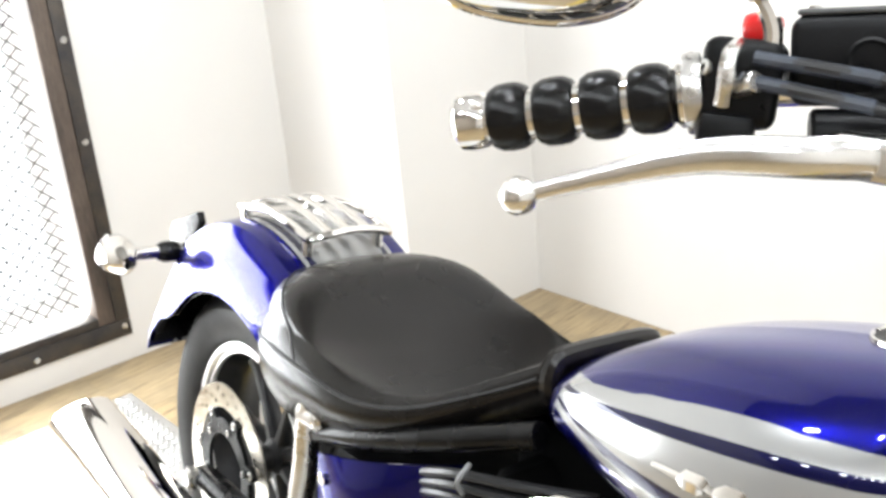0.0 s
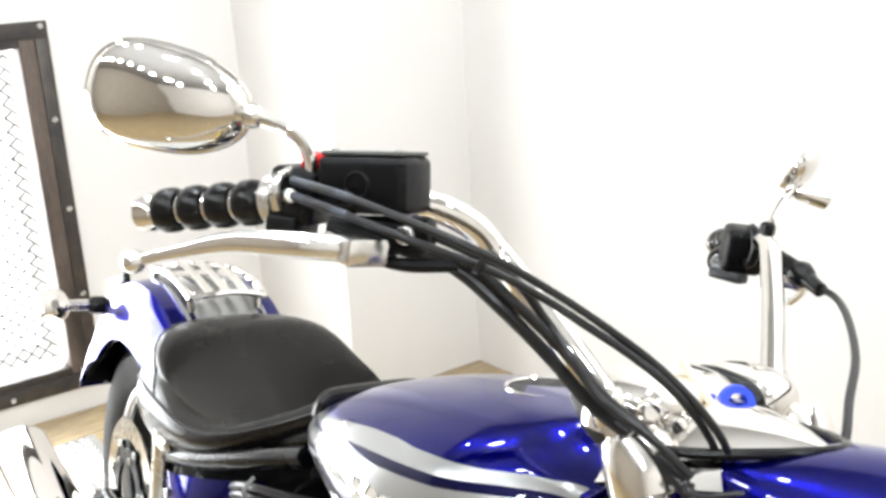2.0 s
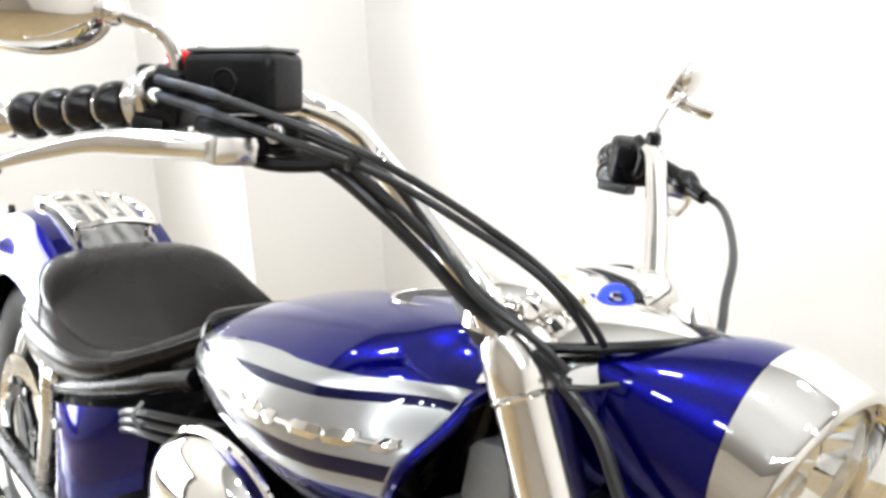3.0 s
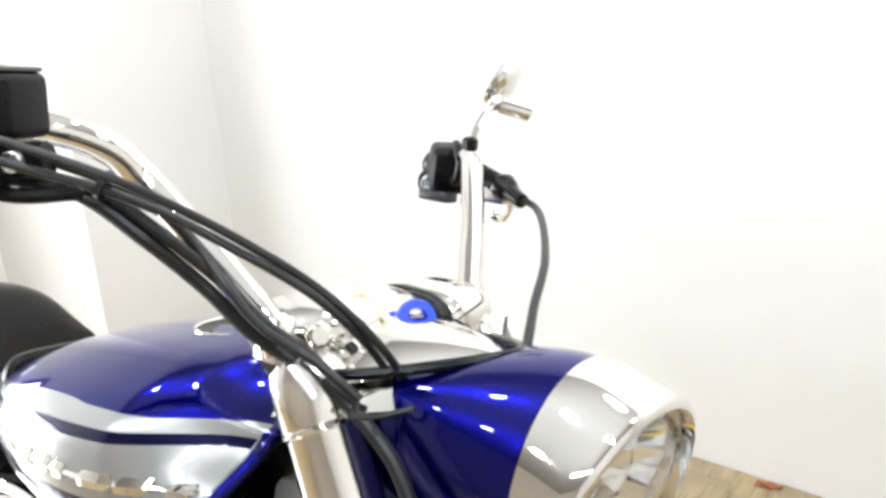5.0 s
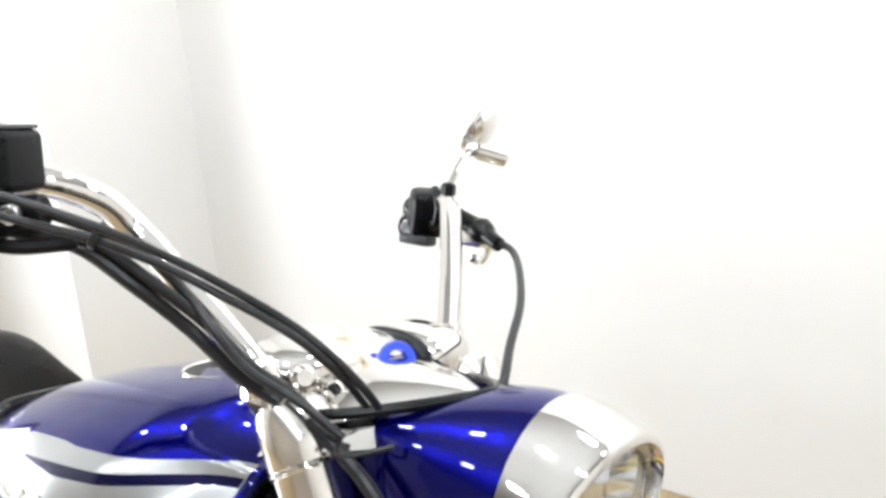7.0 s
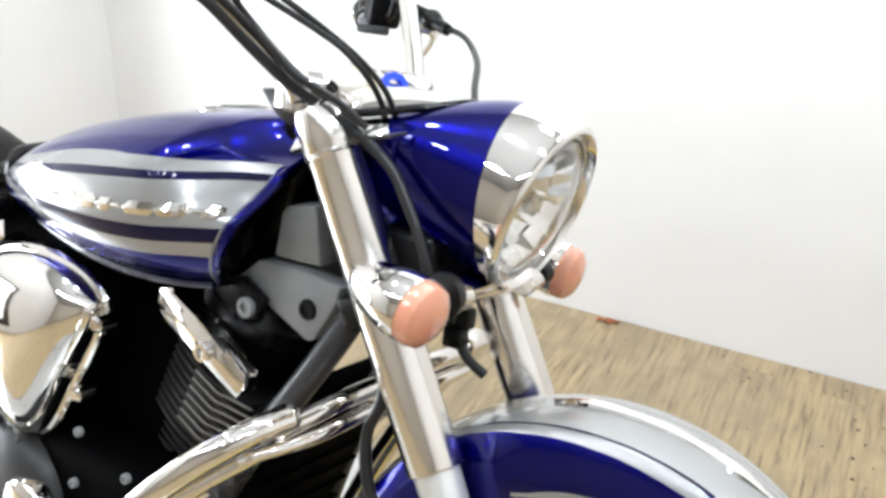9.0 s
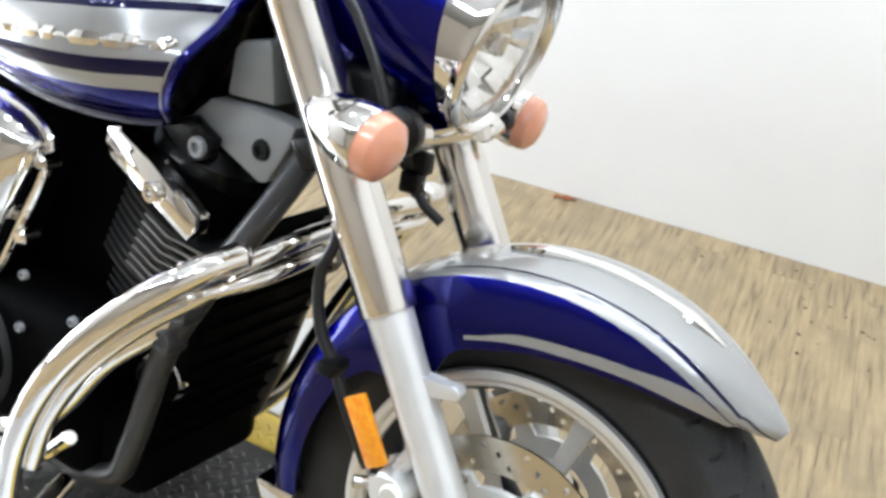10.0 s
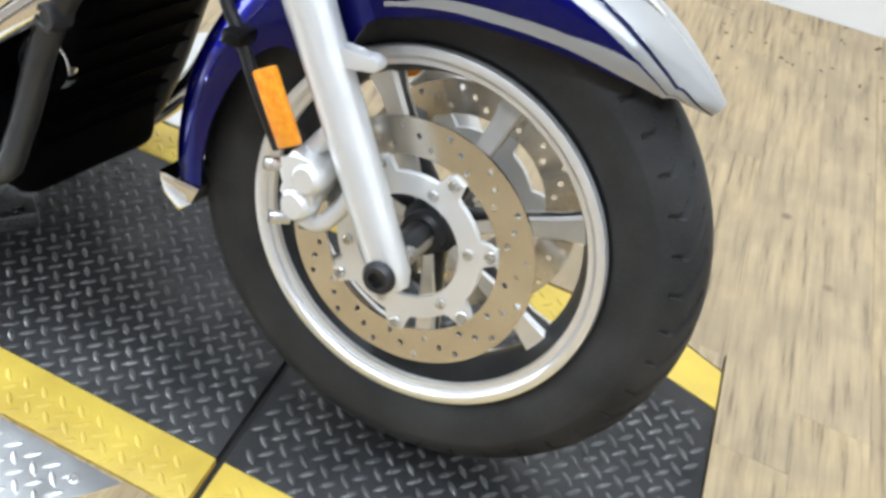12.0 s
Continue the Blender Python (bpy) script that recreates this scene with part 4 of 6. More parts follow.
def tank_map(bm):
    """Lays the stripes along the side panel: the map's second coordinate follows the panel's lines."""
    l = bm.loops.layers.uv["panel"]
    for f in bm.faces:
        for loop in f.loops:
            p, u = loop.vert.co, loop[l].uv[0]
            lines = [ease(p.x, PX, q) for q in (P_END, P_LOW, P_PIN, P_TOP)]
            v = interp(p.z, [0.68] + lines + [0.92], [0.0, 0.2, 0.4, 0.6, 0.8, 1.0])
            loop[l].uv[1] = 0.99 if u > 0.986 or p.x < 0.8 else min(0.999, max(0.001, v))
    return bm


TANK_BANDS = [(0.0, BLUE), (0.2, SILVER), (0.37, NAVY), (0.44, SILVER), (0.585, NAVY), (0.65, SILVER), (0.8, BLUE)]
M_TANK = striped_paint("striped_tank_paint", TANK_BANDS)
tank = rigid("fuel_tank", tank_map(surface(tank_point, 110, 180, caps=False)), M_TANK, bike, "blue fuel tank with silver side panels and pinstripes", 60)
rigid("tank_rear", surface(lambda u, v: tank_point(0.0, v).lerp(Vector((0.745, 0, 0.74)), u), 3, 48), M_BLUE, tank)
rigid("tank_front", surface(lambda u, v: tank_point(1.0, v).lerp(Vector((1.2, 0, 0.79)), u), 6, 60), M_BLACK, tank)
for va, vb in ((0.05, 0.3), (0.7, 0.95)):
    rigid("tank_lip", tube([tank_point(1.0, v) + Vector((0.003, 0, 0)) for v in np.linspace(va, vb, 14)], 0.0065, 10, 3, 1.0, [0.4, 1, 1, 1, 0.4]), M_BLUE, tank, "rolled blue front edge")
rigid("tank_belly", surface(lambda u, v: tank_point(u, 0.0).lerp(tank_point(u, 1.0), v) + Vector((0, 0, -0.003)), 40, 8), M_BLACK, tank)
for v in (0.01, 0.99):
    rigid("tank_seam", tube([tank_point(u, v) + Vector((0, 0, -0.003)) for u in np.linspace(0.05, 0.98, 16)], 0.0055, 8, 3), M_TRIM, tank)
gauge = rigid("speedometer", lathe([(0, -0.03), (0.047, -0.03), (0.049, -0.006), (0.048, 0.0005), (0.046, 0.001), (0.044, -0.001), (0, -0.001)], (1.09, 0.014, 0.8915), (-0.1, 0, 1), 48), M_CHROME, tank, "chrome rimmed tank speedometer")
rigid("dial", lathe([(0, 0.0), (0.044, 0.0)], (1.09, 0.014, 0.891), (-0.1, 0, 1), 40), M_PLASTIC, gauge)


def badge_blade(side, u0, u1, high):
    """A low chrome blade lying on the tank's side."""
    def at(u, h):
        x = 0.735 + u * 0.52
        zc = interp(x, [0.95, 1.1, 1.24], [0.778, 0.789, 0.802])
        s = min(np.linspace(0.48, 0.84, 37), key=lambda q: abs(tank_point(u, 0.5 + side * q / 2).z - zc - h))
        return tank_point(u, 0.5 + side * s / 2)
    rows = []
    bm = bmesh.new()
    for k in range(9):
        u = u0 + (u1 - u0) * k / 8
        f = high * (1 - abs(2 * k / 8 - 1) ** 5 * 0.6)
        out = Vector((0, side, 0))
        lo, mid, hi = at(u, -f), at(u, 0.0), at(u, f)
        rows.append([bm.verts.new(q) for q in (lo - out * 0.002, lo + out * 0.0015, mid + out * 0.004, hi + out * 0.0015, hi - out * 0.002)])
    for a, b in zip(rows, rows[1:]):
        for k in range(4):
            bm.faces.new((a[k], a[k + 1], b[k + 1], b[k]))
    bm.faces.new(rows[0]), bm.faces.new(rows[-1][::-1])
    return bm


for side in (-1, 1):
    badge = rigid("badge", badge_blade(side, 0.46, 0.97, 0.0035), M_CHROME, tank, "long chrome tank badge")
    for u0, u1, high in ((0.52, 0.58, 0.0085), (0.59, 0.65, 0.009), (0.66, 0.7, 0.008), (0.74, 0.82, 0.0095), (0.825, 0.89, 0.0095), (0.92, 0.96, 0.008)):
        rigid("badge_letter", badge_blade(side, u0, u1, high), M_CHROME, badge)

# -- seat --
SX = [0.115, 0.15, 0.22, 0.3, 0.4, 0.5, 0.58, 0.66, 0.74]
S_HALF = [0.05, 0.11, 0.168, 0.192, 0.197, 0.188, 0.163, 0.118, 0.078]
S_BOT = [0.66, 0.6, 0.575, 0.572, 0.585, 0.608, 0.634, 0.667, 0.712]
S_EDGE = [0.64, 0.66, 0.684, 0.698, 0.692, 0.677, 0.686, 0.724, 0.77]
S_CEN = [0.65, 0.71, 0.749, 0.741, 0.665, 0.618, 0.635, 0.715, 0.778]


def seat_point(u, v):
    x = 0.115 + 0.625 * u
    w, bot, edge, cen = (ease(x, SX, q) for q in (S_HALF, S_BOT, S_EDGE, S_CEN))
    s = 2 * v - 1
    side, s = (-1 if s < 0 else 1), abs(s)
    if s < 0.62:
        t = s / 0.62
        roll = 0.013 * math.sin(t ** 1.6 * math.pi) * min(1.0, u * 2.2, (1 - u) * 4)
        return Vector((x, side * w * 0.9 * math.sin(t * math.pi / 2), cen + (edge - cen) * t ** 2.1 + roll))
    t = (s - 0.62) / 0.38
    return Vector((x, side * (w * (0.9 + 0.16 * math.sin(t * math.pi * 0.72)) - 0.026 * t * t), edge + (bot - edge) * (t ** 1.15)))


seat = rigid("seat", surface(seat_point, 90, 110, caps=True), M_LEATHER, bike, "wide black leather solo seat, softly creased", 70)
rigid("seat_base", surface(lambda u, v: seat_point(u, 0).lerp(seat_point(u, 1), v) + Vector((0, 0, -0.003)), 30, 6), M_PLASTIC, seat)
for side in (0, 1):
    pick = (lambda s: s) if side == 0 else (lambda s: 1 - s)
    rigid("seam", tube([seat_point(u, pick(0.135)) for u in np.linspace(0.02, 0.97, 26)], 0.003, 6, 3), M_STITCH, seat)
    rigid("seam", tube([seat_point(0.1 + 0.32 * (k / 12) ** 1.3, pick(0.42 - 0.285 * k / 12)) for k in range(13)], 0.0022, 6, 3), M_STITCH, seat)
rigid("nose_welt", tube([seat_point(0.985, v) + Vector((0.006, 0, 0.002)) for v in np.linspace(0.05, 0.95, 19)], 0.013, 10, 3), M_LEATHER, seat)

# -- rear fender --
CG = Vector((0.02, 0, 0.405))
rf_edge = lambda u: ease(u, [0, 0.25, 0.5, 0.72, 0.8, 0.88, 1.0], [0.23, 0.24, 0.245, 0.25, 0.262, 0.3, 0.335])
rf_half = lambda u: ease(u, [0, 0.3, 0.7, 1.0], [0.12, 0.13, 0.132, 0.13])
rf_rad = lambda u: ease(u, [0, 0.3, 0.6, 1.0], [0.38, 0.37, 0.352, 0.345])
M_REARF = striped_paint("striped_rear_fender_paint", [(0.0, SILVER), (0.24, NAVY), (0.29, SILVER), (0.33, BLUE)])
rear_fender = rigid("rear_fender", fender_map(surface(lambda u, v: fender_point(u, v, CG, 42, 172, rf_edge, rf_half, rf_rad), 60, 40, -0.004)), M_REARF, bike, "blue rear fender with silver centre band")
rigid("inner_liner", surface(lambda u, v: fender_point(u, v, CG, 44, 170, lambda q: rf_edge(q) - 0.004, lambda q: rf_half(q) - 0.007, lambda q: rf_rad(q) - 0.007), 40, 24, -0.002), M_BLACK, rear_fender, "black inner side of the fender")
rigid("bracket_wing", slab([(-0.34, 0.65), (-0.33, 0.69), (-0.21, 0.735), (-0.2, 0.715), (-0.24, 0.67)], -0.075, -0.06, 0.003), M_BLACK, rear_fender)
rigid("plate_bracket", join(slab([(0.0, 0.0), (0.06, 0.025), (0.075, 0.02), (0.02, -0.03), (0.0, -0.03)], -0.06, 0.06, 0.004)), M_BLACK, rear_fender, "black plate bracket").data.transform(Matrix.Translation((-0.285, 0, 0.655)))

# -- luggage rack --
rack = rigid("luggage_rack", join(tube([(0.19, -0.07, 0.775), (0.12, -0.072, 0.79), (0.04, -0.068, 0.793), (-0.06, -0.06, 0.775), (-0.075, 0.0, 0.772), (-0.06, 0.06, 0.775), (0.04, 0.068, 0.793), (0.12, 0.072, 0.79), (0.19, 0.07, 0.775), (0.197, 0.04, 0.781), (0.196, 0.0, 0.784), (0.197, -0.04, 0.781), (0.19, -0.07, 0.775)], 0.007, 10, 5)), M_CHROME, bike, "chrome luggage rack on the rear fender")
for yy in (-0.034, 0.0, 0.034):
    rigid("slat", tube([(0.19, yy, 0.782), (0.1, yy, 0.8), (0.02, yy, 0.803), (-0.068, yy, 0.777)], 0.009, 10, 6, 0.35), M_CHROME, rack)
for xx, yy in ((0.17, -0.062), (0.17, 0.062), (-0.04, -0.06), (-0.04, 0.06)):
    rigid("foot", rod((xx, yy, 0.735), (xx, yy, 0.782), 0.009), M_CHROME, rack)

# -- signals at the rear --
for side in (-1, 1):
    y = side * 0.21
    sig = rigid("turn_signal", lathe([(0, -0.07), (0.012, -0.068), (0.026, -0.045), (0.033, -0.015), (0.034, 0.0), (0.03, 0.002)], (-0.25, y, 0.664), (-1, 0, 0), 24), M_CHROME, bike, "chrome bullet turn signal with clear lens")
    rigid("lens", lathe([(0.033, 0.0), (0.034, 0.008), (0.028, 0.022), (0.015, 0.03), (0, 0.032)], (-0.25, y, 0.664), (-1, 0, 0), 24), M_FROST, sig, "clear lens")
    rigid("stalk", rod((-0.235, side * 0.06, 0.66), (-0.235, y - side * 0.02, 0.664), 0.012), M_CHROME, sig)
    rigid("boot", lathe([(0.014, 0), (0.019, 0.01), (0.019, 0.03), (0.014, 0.04)], (-0.235, side * 0.1, 0.661), (0, side, 0), 16, True), M_RUBBER, sig)
tail = rigid("tail_lamp", ball((-0.3, 0, 0.62), 0.05, (0.6, 1, 0.8)), M_RED, bike, "red tail lamp")

# -- frame, side cover, swingarm --
rigid("battery_box", block((0.34, -0.115, 0.3), (0.84, 0.115, 0.525), 0.02, 2), M_ENGINE, bike, "black box under the seat")
for side in (-1, 1):
    sy = lambda p: [(x, y * -side, z) for x, y, z in p]
    rigid("seat_rail", tube(sy([(0.40, -0.17, 0.576), (0.5, -0.165, 0.606), (0.62, -0.145, 0.648), (0.76, -0.11, 0.7)]), 0.016, 12), M_BLACK, bike, "black frame rail under the seat")
    strut = rigid("fender_strut", tube(sy([(0.395, -0.178, 0.62), (0.385, -0.178, 0.58), (0.37, -0.175, 0.5), (0.33, -0.17, 0.38)]), 0.018, 12), M_SATIN, bike, "satin metal fender strut")
    rigid("elbow", rod(*sy([(0.375, -0.178, 0.6), (0.425, -0.17, 0.6)]), 0.021, 14, 0.3), M_SATIN, strut)
    cover = rigid("side_cover", surface(lambda u, v: Vector((0.43 + 0.24 * u - 0.04 * u * v, side * (0.188 + 0.02 * math.sin(u * 2.9) * math.sin(0.5 + v * 2.2) - 0.062 * u ** 1.6), 0.562 + 0.068 * u - (0.2 - 0.06 * u) * v)), 20, 20, 0.004), M_BLUE, bike, "glossy blue side cover")
    rigid("cover_bolt", bolt((0.452, side * 0.192, 0.535), (0, side, 0), 0.008), M_CHROME, cover)
    rigid("swingarm", tube(sy([(0.62, -0.16, 0.36), (0.4, -0.16, 0.34), (0.15, -0.155, 0.33), (-0.03, -0.15, 0.322)]), 0.024, 12, 8, 0.6), M_BLACK, bike, "black swingarm")
    rigid("rear_axle_nut", lathe([(0, 0), (0.02, 0), (0.02, 0.012), (0.012, 0.018), (0, 0.018)], (-0.02, side * 0.165, 0.322), (0, side, 0), 6), M_SATIN)
for k in range(3):
    rigid("wiring", tube([(0.60, -0.15, 0.6 - 0.012 * k), (0.68, -0.16, 0.635 - 0.014 * k), (0.76, -0.14, 0.65 - 0.016 * k), (0.84, -0.1, 0.66 - 0.014 * k)], 0.006, 8), M_HOSE)
rigid("cable_tie", tube([(0.70, -0.163, 0.62), (0.705, -0.175, 0.64), (0.71, -0.163, 0.66)], 0.003, 6), M_GREY)

# -- exhaust --
ex = rigid("exhaust_silencer", lathe([(0.048, 0.16), (0.05, 0.0), (0.0555, 0.0), (0.057, 0.01), (0.0575, 0.3), (0.054, 0.5), (0.044, 0.64), (0.036, 0.72), (0, 0.72)], (-0.31, -0.265, 0.347), (0.99, 0.02, -0.1), 40), M_CHROME, bike, "long chrome slash-cut exhaust silencer")
for v in ex.data.vertices:                                   # slash-cut end
    if v.co.x < -0.25:
        v.co.x += (v.co.z - 0.347) * 0.95
rigid("tail_pipe", lathe([(0.03, 0.06), (0.034, 0.06), (0.034, 0.2), (0.03, 0.2)], (-0.27, -0.265, 0.345), (0.99, 0.02, -0.1), 32, True), M_CHROME, ex)
rigid("exhaust_silencer", lathe([(0.036, 0), (0.044, 0.01), (0.049, 0.1), (0.05, 0.3), (0.044, 0.52), (0.036, 0.62), (0, 0.62)], (-0.05, -0.255, 0.235), (0.99, 0.02, -0.1), 32), M_CHROME, bike, "lower chrome exhaust silencer")

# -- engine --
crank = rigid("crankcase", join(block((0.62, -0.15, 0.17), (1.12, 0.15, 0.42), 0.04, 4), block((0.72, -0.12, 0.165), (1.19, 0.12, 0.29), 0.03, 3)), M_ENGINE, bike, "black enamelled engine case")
rigid("clutch_cover", lathe([(0, 0.03), (0.05, 0.03), (0.085, 0.024), (0.1, 0.01), (0.105, 0.0), (0.105, -0.03)], (0.86, -0.155, 0.3), (0, -1, 0), 40), M_FINS, crank)
for k in range(9):
    a = 2 * math.pi * k / 9
    d = Vector((math.cos(a), 0, math.sin(a)))
    rigid("cover_rib", rod(Vector((0.86, -0.17, 0.3)) + d * 0.055, Vector((0.86, -0.16, 0.3)) + d * 0.1, 0.009, 8, 0.4), M_FINS, crank)
rigid("cover_boss", lathe([(0, 0.012), (0.03, 0.012), (0.045, 0.006), (0.048, 0.0), (0.048, -0.02)], (0.92, -0.185, 0.31), (0, -1, 0), 32), M_CHROME, crank, "chrome engine cover boss")
for bx, bz in ((0.99, 0.37), (1.06, 0.33), (1.1, 0.42), (1.04, 0.26), (0.98, 0.22), (1.0, 0.45)):
    rigid("case_bolt", bolt((bx, -0.152, bz), (0, -1, 0), 0.007, 0.008), M_GREY, crank)


def cylinder(name, base, axis, label):
    """A finned cylinder with its head and chrome rocker cover."""
    b, ax = Vector(base), Vector(axis).normalized()
    ob = rigid(name, lathe([(0.05, -0.03), (0.056, 0.0), (0.056, 0.15), (0.06, 0.23), (0.04, 0.25)], b, ax, 32, True), M_ENGINE, bike, label)
    fwd = Vector((ax.z, 0, -ax.x))
    for k in range(13):
        h = 0.012 + 0.0135 * k
        grow = 0.082 if k > 3 else 0.07
        fin = bmesh.new()
        lo, hi = [], []
        for j in range(24):
            a = 2 * math.pi * j / 24
            ca, sa = math.cos(a), math.sin(a)
            rr = grow / max(abs(ca), abs(sa)) ** 0.55
            p = b + ax * h + fwd * (rr * ca) + Vector((0, 1, 0)) * (rr * sa * 0.95)
            lo.append(fin.verts.new(p)), hi.append(fin.verts.new(p + ax * 0.0045))
        fin.faces.new(lo), fin.faces.new(hi[::-1])
        for j in range(24):
            fin.faces.new((lo[j], lo[(j + 1) % 24], hi[(j + 1) % 24], hi[j]))
        fo = rigid("cooling_fin", fin, M_FINS, ob)
        if name == "front_cylinder" and k > 5:
            edge = tube([b + ax * (h + 0.0022) + fwd * q + Vector((0, -grow * 1.02 + 0.5 * max(0, abs(q) - 0.035), 0)) for q in np.linspace(-0.01, 0.08, 7)], 0.0019, 6, 3)
            rigid("machined_edge", edge, M_FIN, fo)
    rigid("cylinder_head", join(bmesh.new(), rod(b + ax * 0.19, b + ax * 0.275, 0.085, 28, 0.12)), M_ENGINE, ob)
    return b, ax, fwd, ob


b, ax, fwd, cyl = cylinder("front_cylinder", (1.085, 0.0, 0.40), (0.386, 0, 0.92), "black finned engine cylinder with polished fin edges")
top = b + ax * 0.25
rocker = rigid("rocker_cover", join(rod(b + ax * 0.25, b + ax * 0.31, 0.09, 32, 0.2)), M_BLACK, cyl)
plate = slab([(-0.08, -0.02), (0.088, -0.028), (0.096, -0.006), (0.088, 0.012), (0.05, 0.02), (0.0, 0.017), (-0.065, 0.03), (-0.085, 0.012)], -0.014, 0.012, 0.006)
plate.transform(Matrix.Translation(top + Vector((0, -0.105, 0))) @ Matrix(((fwd.x, 0, ax.x, 0), (0, 1, 0, 0), (fwd.z, 0, ax.z, 0), (0, 0, 0, 1))))
rigid("rocker_trim", plate, M_CHROME, rocker, "chrome rocker cover trim")
rigid("rocker_bolt", bolt(top + fwd * 0.02 + Vector((0, -0.118, -0.004)), (0, -1, 0), 0.014, 0.012), M_CHROME, rocker)
cylinder("rear_cylinder", (0.84, 0.0, 0.40), (-0.45, 0, 0.6), "black finned rear engine cylinder")
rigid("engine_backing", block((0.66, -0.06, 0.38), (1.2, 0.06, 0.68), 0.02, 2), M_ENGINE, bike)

# -- air cleaner --
def dome(outline, y0, depth, rings=10):
    """A pressed cover: an outline in the side view, swelling outwards."""
    pts = [Vector((a, 0, b)) for a, b in outline]
    pts = spline([tuple(p) for p in pts] + [tuple(pts[0])], 4)[:-1]
    mid = sum(pts, Vector()) / len(pts)
    bm, rows = bmesh.new(), []
    for k in range(rings):
        t = k / (rings - 1)
        f = math.cos(t * math.pi / 2) ** 0.75
        h = y0 - depth * math.sin(t * math.pi / 2) ** 0.8
        rows.append([bm.verts.new((mid.x + (p.x - mid.x) * f, h, mid.z + (p.z - mid.z) * f)) for p in pts] if k < rings - 1 else [bm.verts.new((mid.x, h, mid.z))])
    n = len(pts)
    for p, q in zip(rows, rows[1:]):
        for k in range(n):
            bm.faces.new((p[k], p[(k + 1) % n], q[(k + 1) % n], q[k]) if len(q) > 1 else (p[k], p[(k + 1) % n], q[0]))
    return bm


AIR = [(0.765, 0.52), (0.77, 0.6), (0.8, 0.64), (0.85, 0.663), (0.91, 0.673), (0.97, 0.672), (1.02, 0.66), (1.046, 0.64), (1.044, 0.615), (1.028, 0.58), (0.984, 0.505), (0.945, 0.44), (0.92, 0.413), (0.89, 0.403), (0.85, 0.412), (0.8, 0.45)]
AIR = [(x - 0.016, z) for x, z in AIR]
air = rigid("air_cleaner", dome(AIR, -0.14, 0.06), M_CHROME, bike, "big chrome air cleaner cover", 80)
rigid("cover_flange", tube([(x, -0.138, z) for x, z in AIR + AIR[:1]], 0.008, 10, 3), M_CHROME, air)
rigid("backplate", slab(AIR, -0.13, -0.1, 0.002), M_ENGINE, air)
for p in ((1.045, -0.16, 0.618), (0.99, -0.15, 0.5)):
    rigid("cover_screw", lathe([(0, 0.008), (0.007, 0.008), (0.011, 0.004), (0.012, -0.02)], p, (0.1, -1, 0), 14), M_CHROME, air)

# -- frame head, covers and radiator --
rigid("frame_spine", tube([(1.24, 0, 0.9), (1.2, 0, 0.76), (1.1, 0, 0.70), (0.75, 0, 0.68)], 0.035, 14), M_BLACK, bike, "black frame backbone")
rigid("steering_head", rod((1.235, 0, 0.915), (1.36, 0, 0.72), 0.03, 20), M_BLACK)
for side in (-1, 1):
    duct = rigid("head_cover", slab([(1.2, 0.705), (1.235, 0.736), (1.3, 0.742), (1.368, 0.735), (1.36, 0.71), (1.333, 0.662), (1.32, 0.656)], side * 0.045, side * 0.075, 0.005), M_GREY, bike, "silver-grey plastic frame cover")
    rigid("cover_top", slab([(1.254, 0.744), (1.262, 0.8), (1.27, 0.81), (1.313, 0.82), (1.318, 0.812), (1.328, 0.748)], side * 0.03, side * 0.068, 0.006), M_GREY, duct)
    rigid("push_pin", lathe([(0, 0.002), (0.006, 0.002), (0.007, 0.005), (0.011, 0.005), (0.013, 0.002), (0.013, 0)], (1.321, side * 0.075, 0.697), (0, side, 0), 20), M_PLASTIC, duct)
    rigid("mount_plate", slab([(1.165, 0.694), (1.222, 0.714), (1.262, 0.694), (1.252, 0.668), (1.216, 0.655)], side * 0.075, side * 0.09, 0.004), M_PLASTIC, bike, "black engine mount plate")
    rigid("mount_bolt", bolt((1.238, side * 0.09, 0.68), (0, side, 0), 0.013, 0.008), M_GREY)
    rigid("down_tube", tube([(1.385, side * 0.04, 0.735), (1.36, side * 0.075, 0.66), (1.29, side * 0.11, 0.53), (1.235, side * 0.125, 0.42), (1.185, side * 0.125, 0.27), (1.13, side * 0.12, 0.19), (0.95, side * 0.12, 0.165)], 0.017, 12), M_FRAMEBLACK, bike, "black frame down tube")
    for k, (px, pz) in enumerate(((1.272, 0.492), (1.248, 0.445))):
        rigid("lug", lathe([(0, 0.006), (0.008, 0.006), (0.01, 0.009), (0.015, 0.009), (0.018, 0.0), (0.018, -0.02)], (px, side * 0.137, pz), (0, side, 0), 18), M_FRAMEBLACK)
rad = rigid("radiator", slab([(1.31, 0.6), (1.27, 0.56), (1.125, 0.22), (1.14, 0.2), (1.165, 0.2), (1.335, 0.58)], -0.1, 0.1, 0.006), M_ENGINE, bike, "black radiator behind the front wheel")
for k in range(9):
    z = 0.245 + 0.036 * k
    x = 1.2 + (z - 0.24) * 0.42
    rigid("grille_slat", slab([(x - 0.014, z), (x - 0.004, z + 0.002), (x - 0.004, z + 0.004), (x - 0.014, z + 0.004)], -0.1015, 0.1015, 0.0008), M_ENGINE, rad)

# -- engine guard --
HOOP = [(1.388, -0.17, 0.612), (1.374, -0.21, 0.602), (1.34, -0.255, 0.57), (1.28, -0.285, 0.505), (1.22, -0.295, 0.42), (1.165, -0.288, 0.315), (1.12, -0.265, 0.2), (1.08, -0.2, 0.14), (1.04, -0.12, 0.13)]
guard = rigid("engine_guard", join(tube(HOOP, 0.016, 18), ball(HOOP[0], 0.016)), M_CHROME, bike, "chrome engine guard hoop")
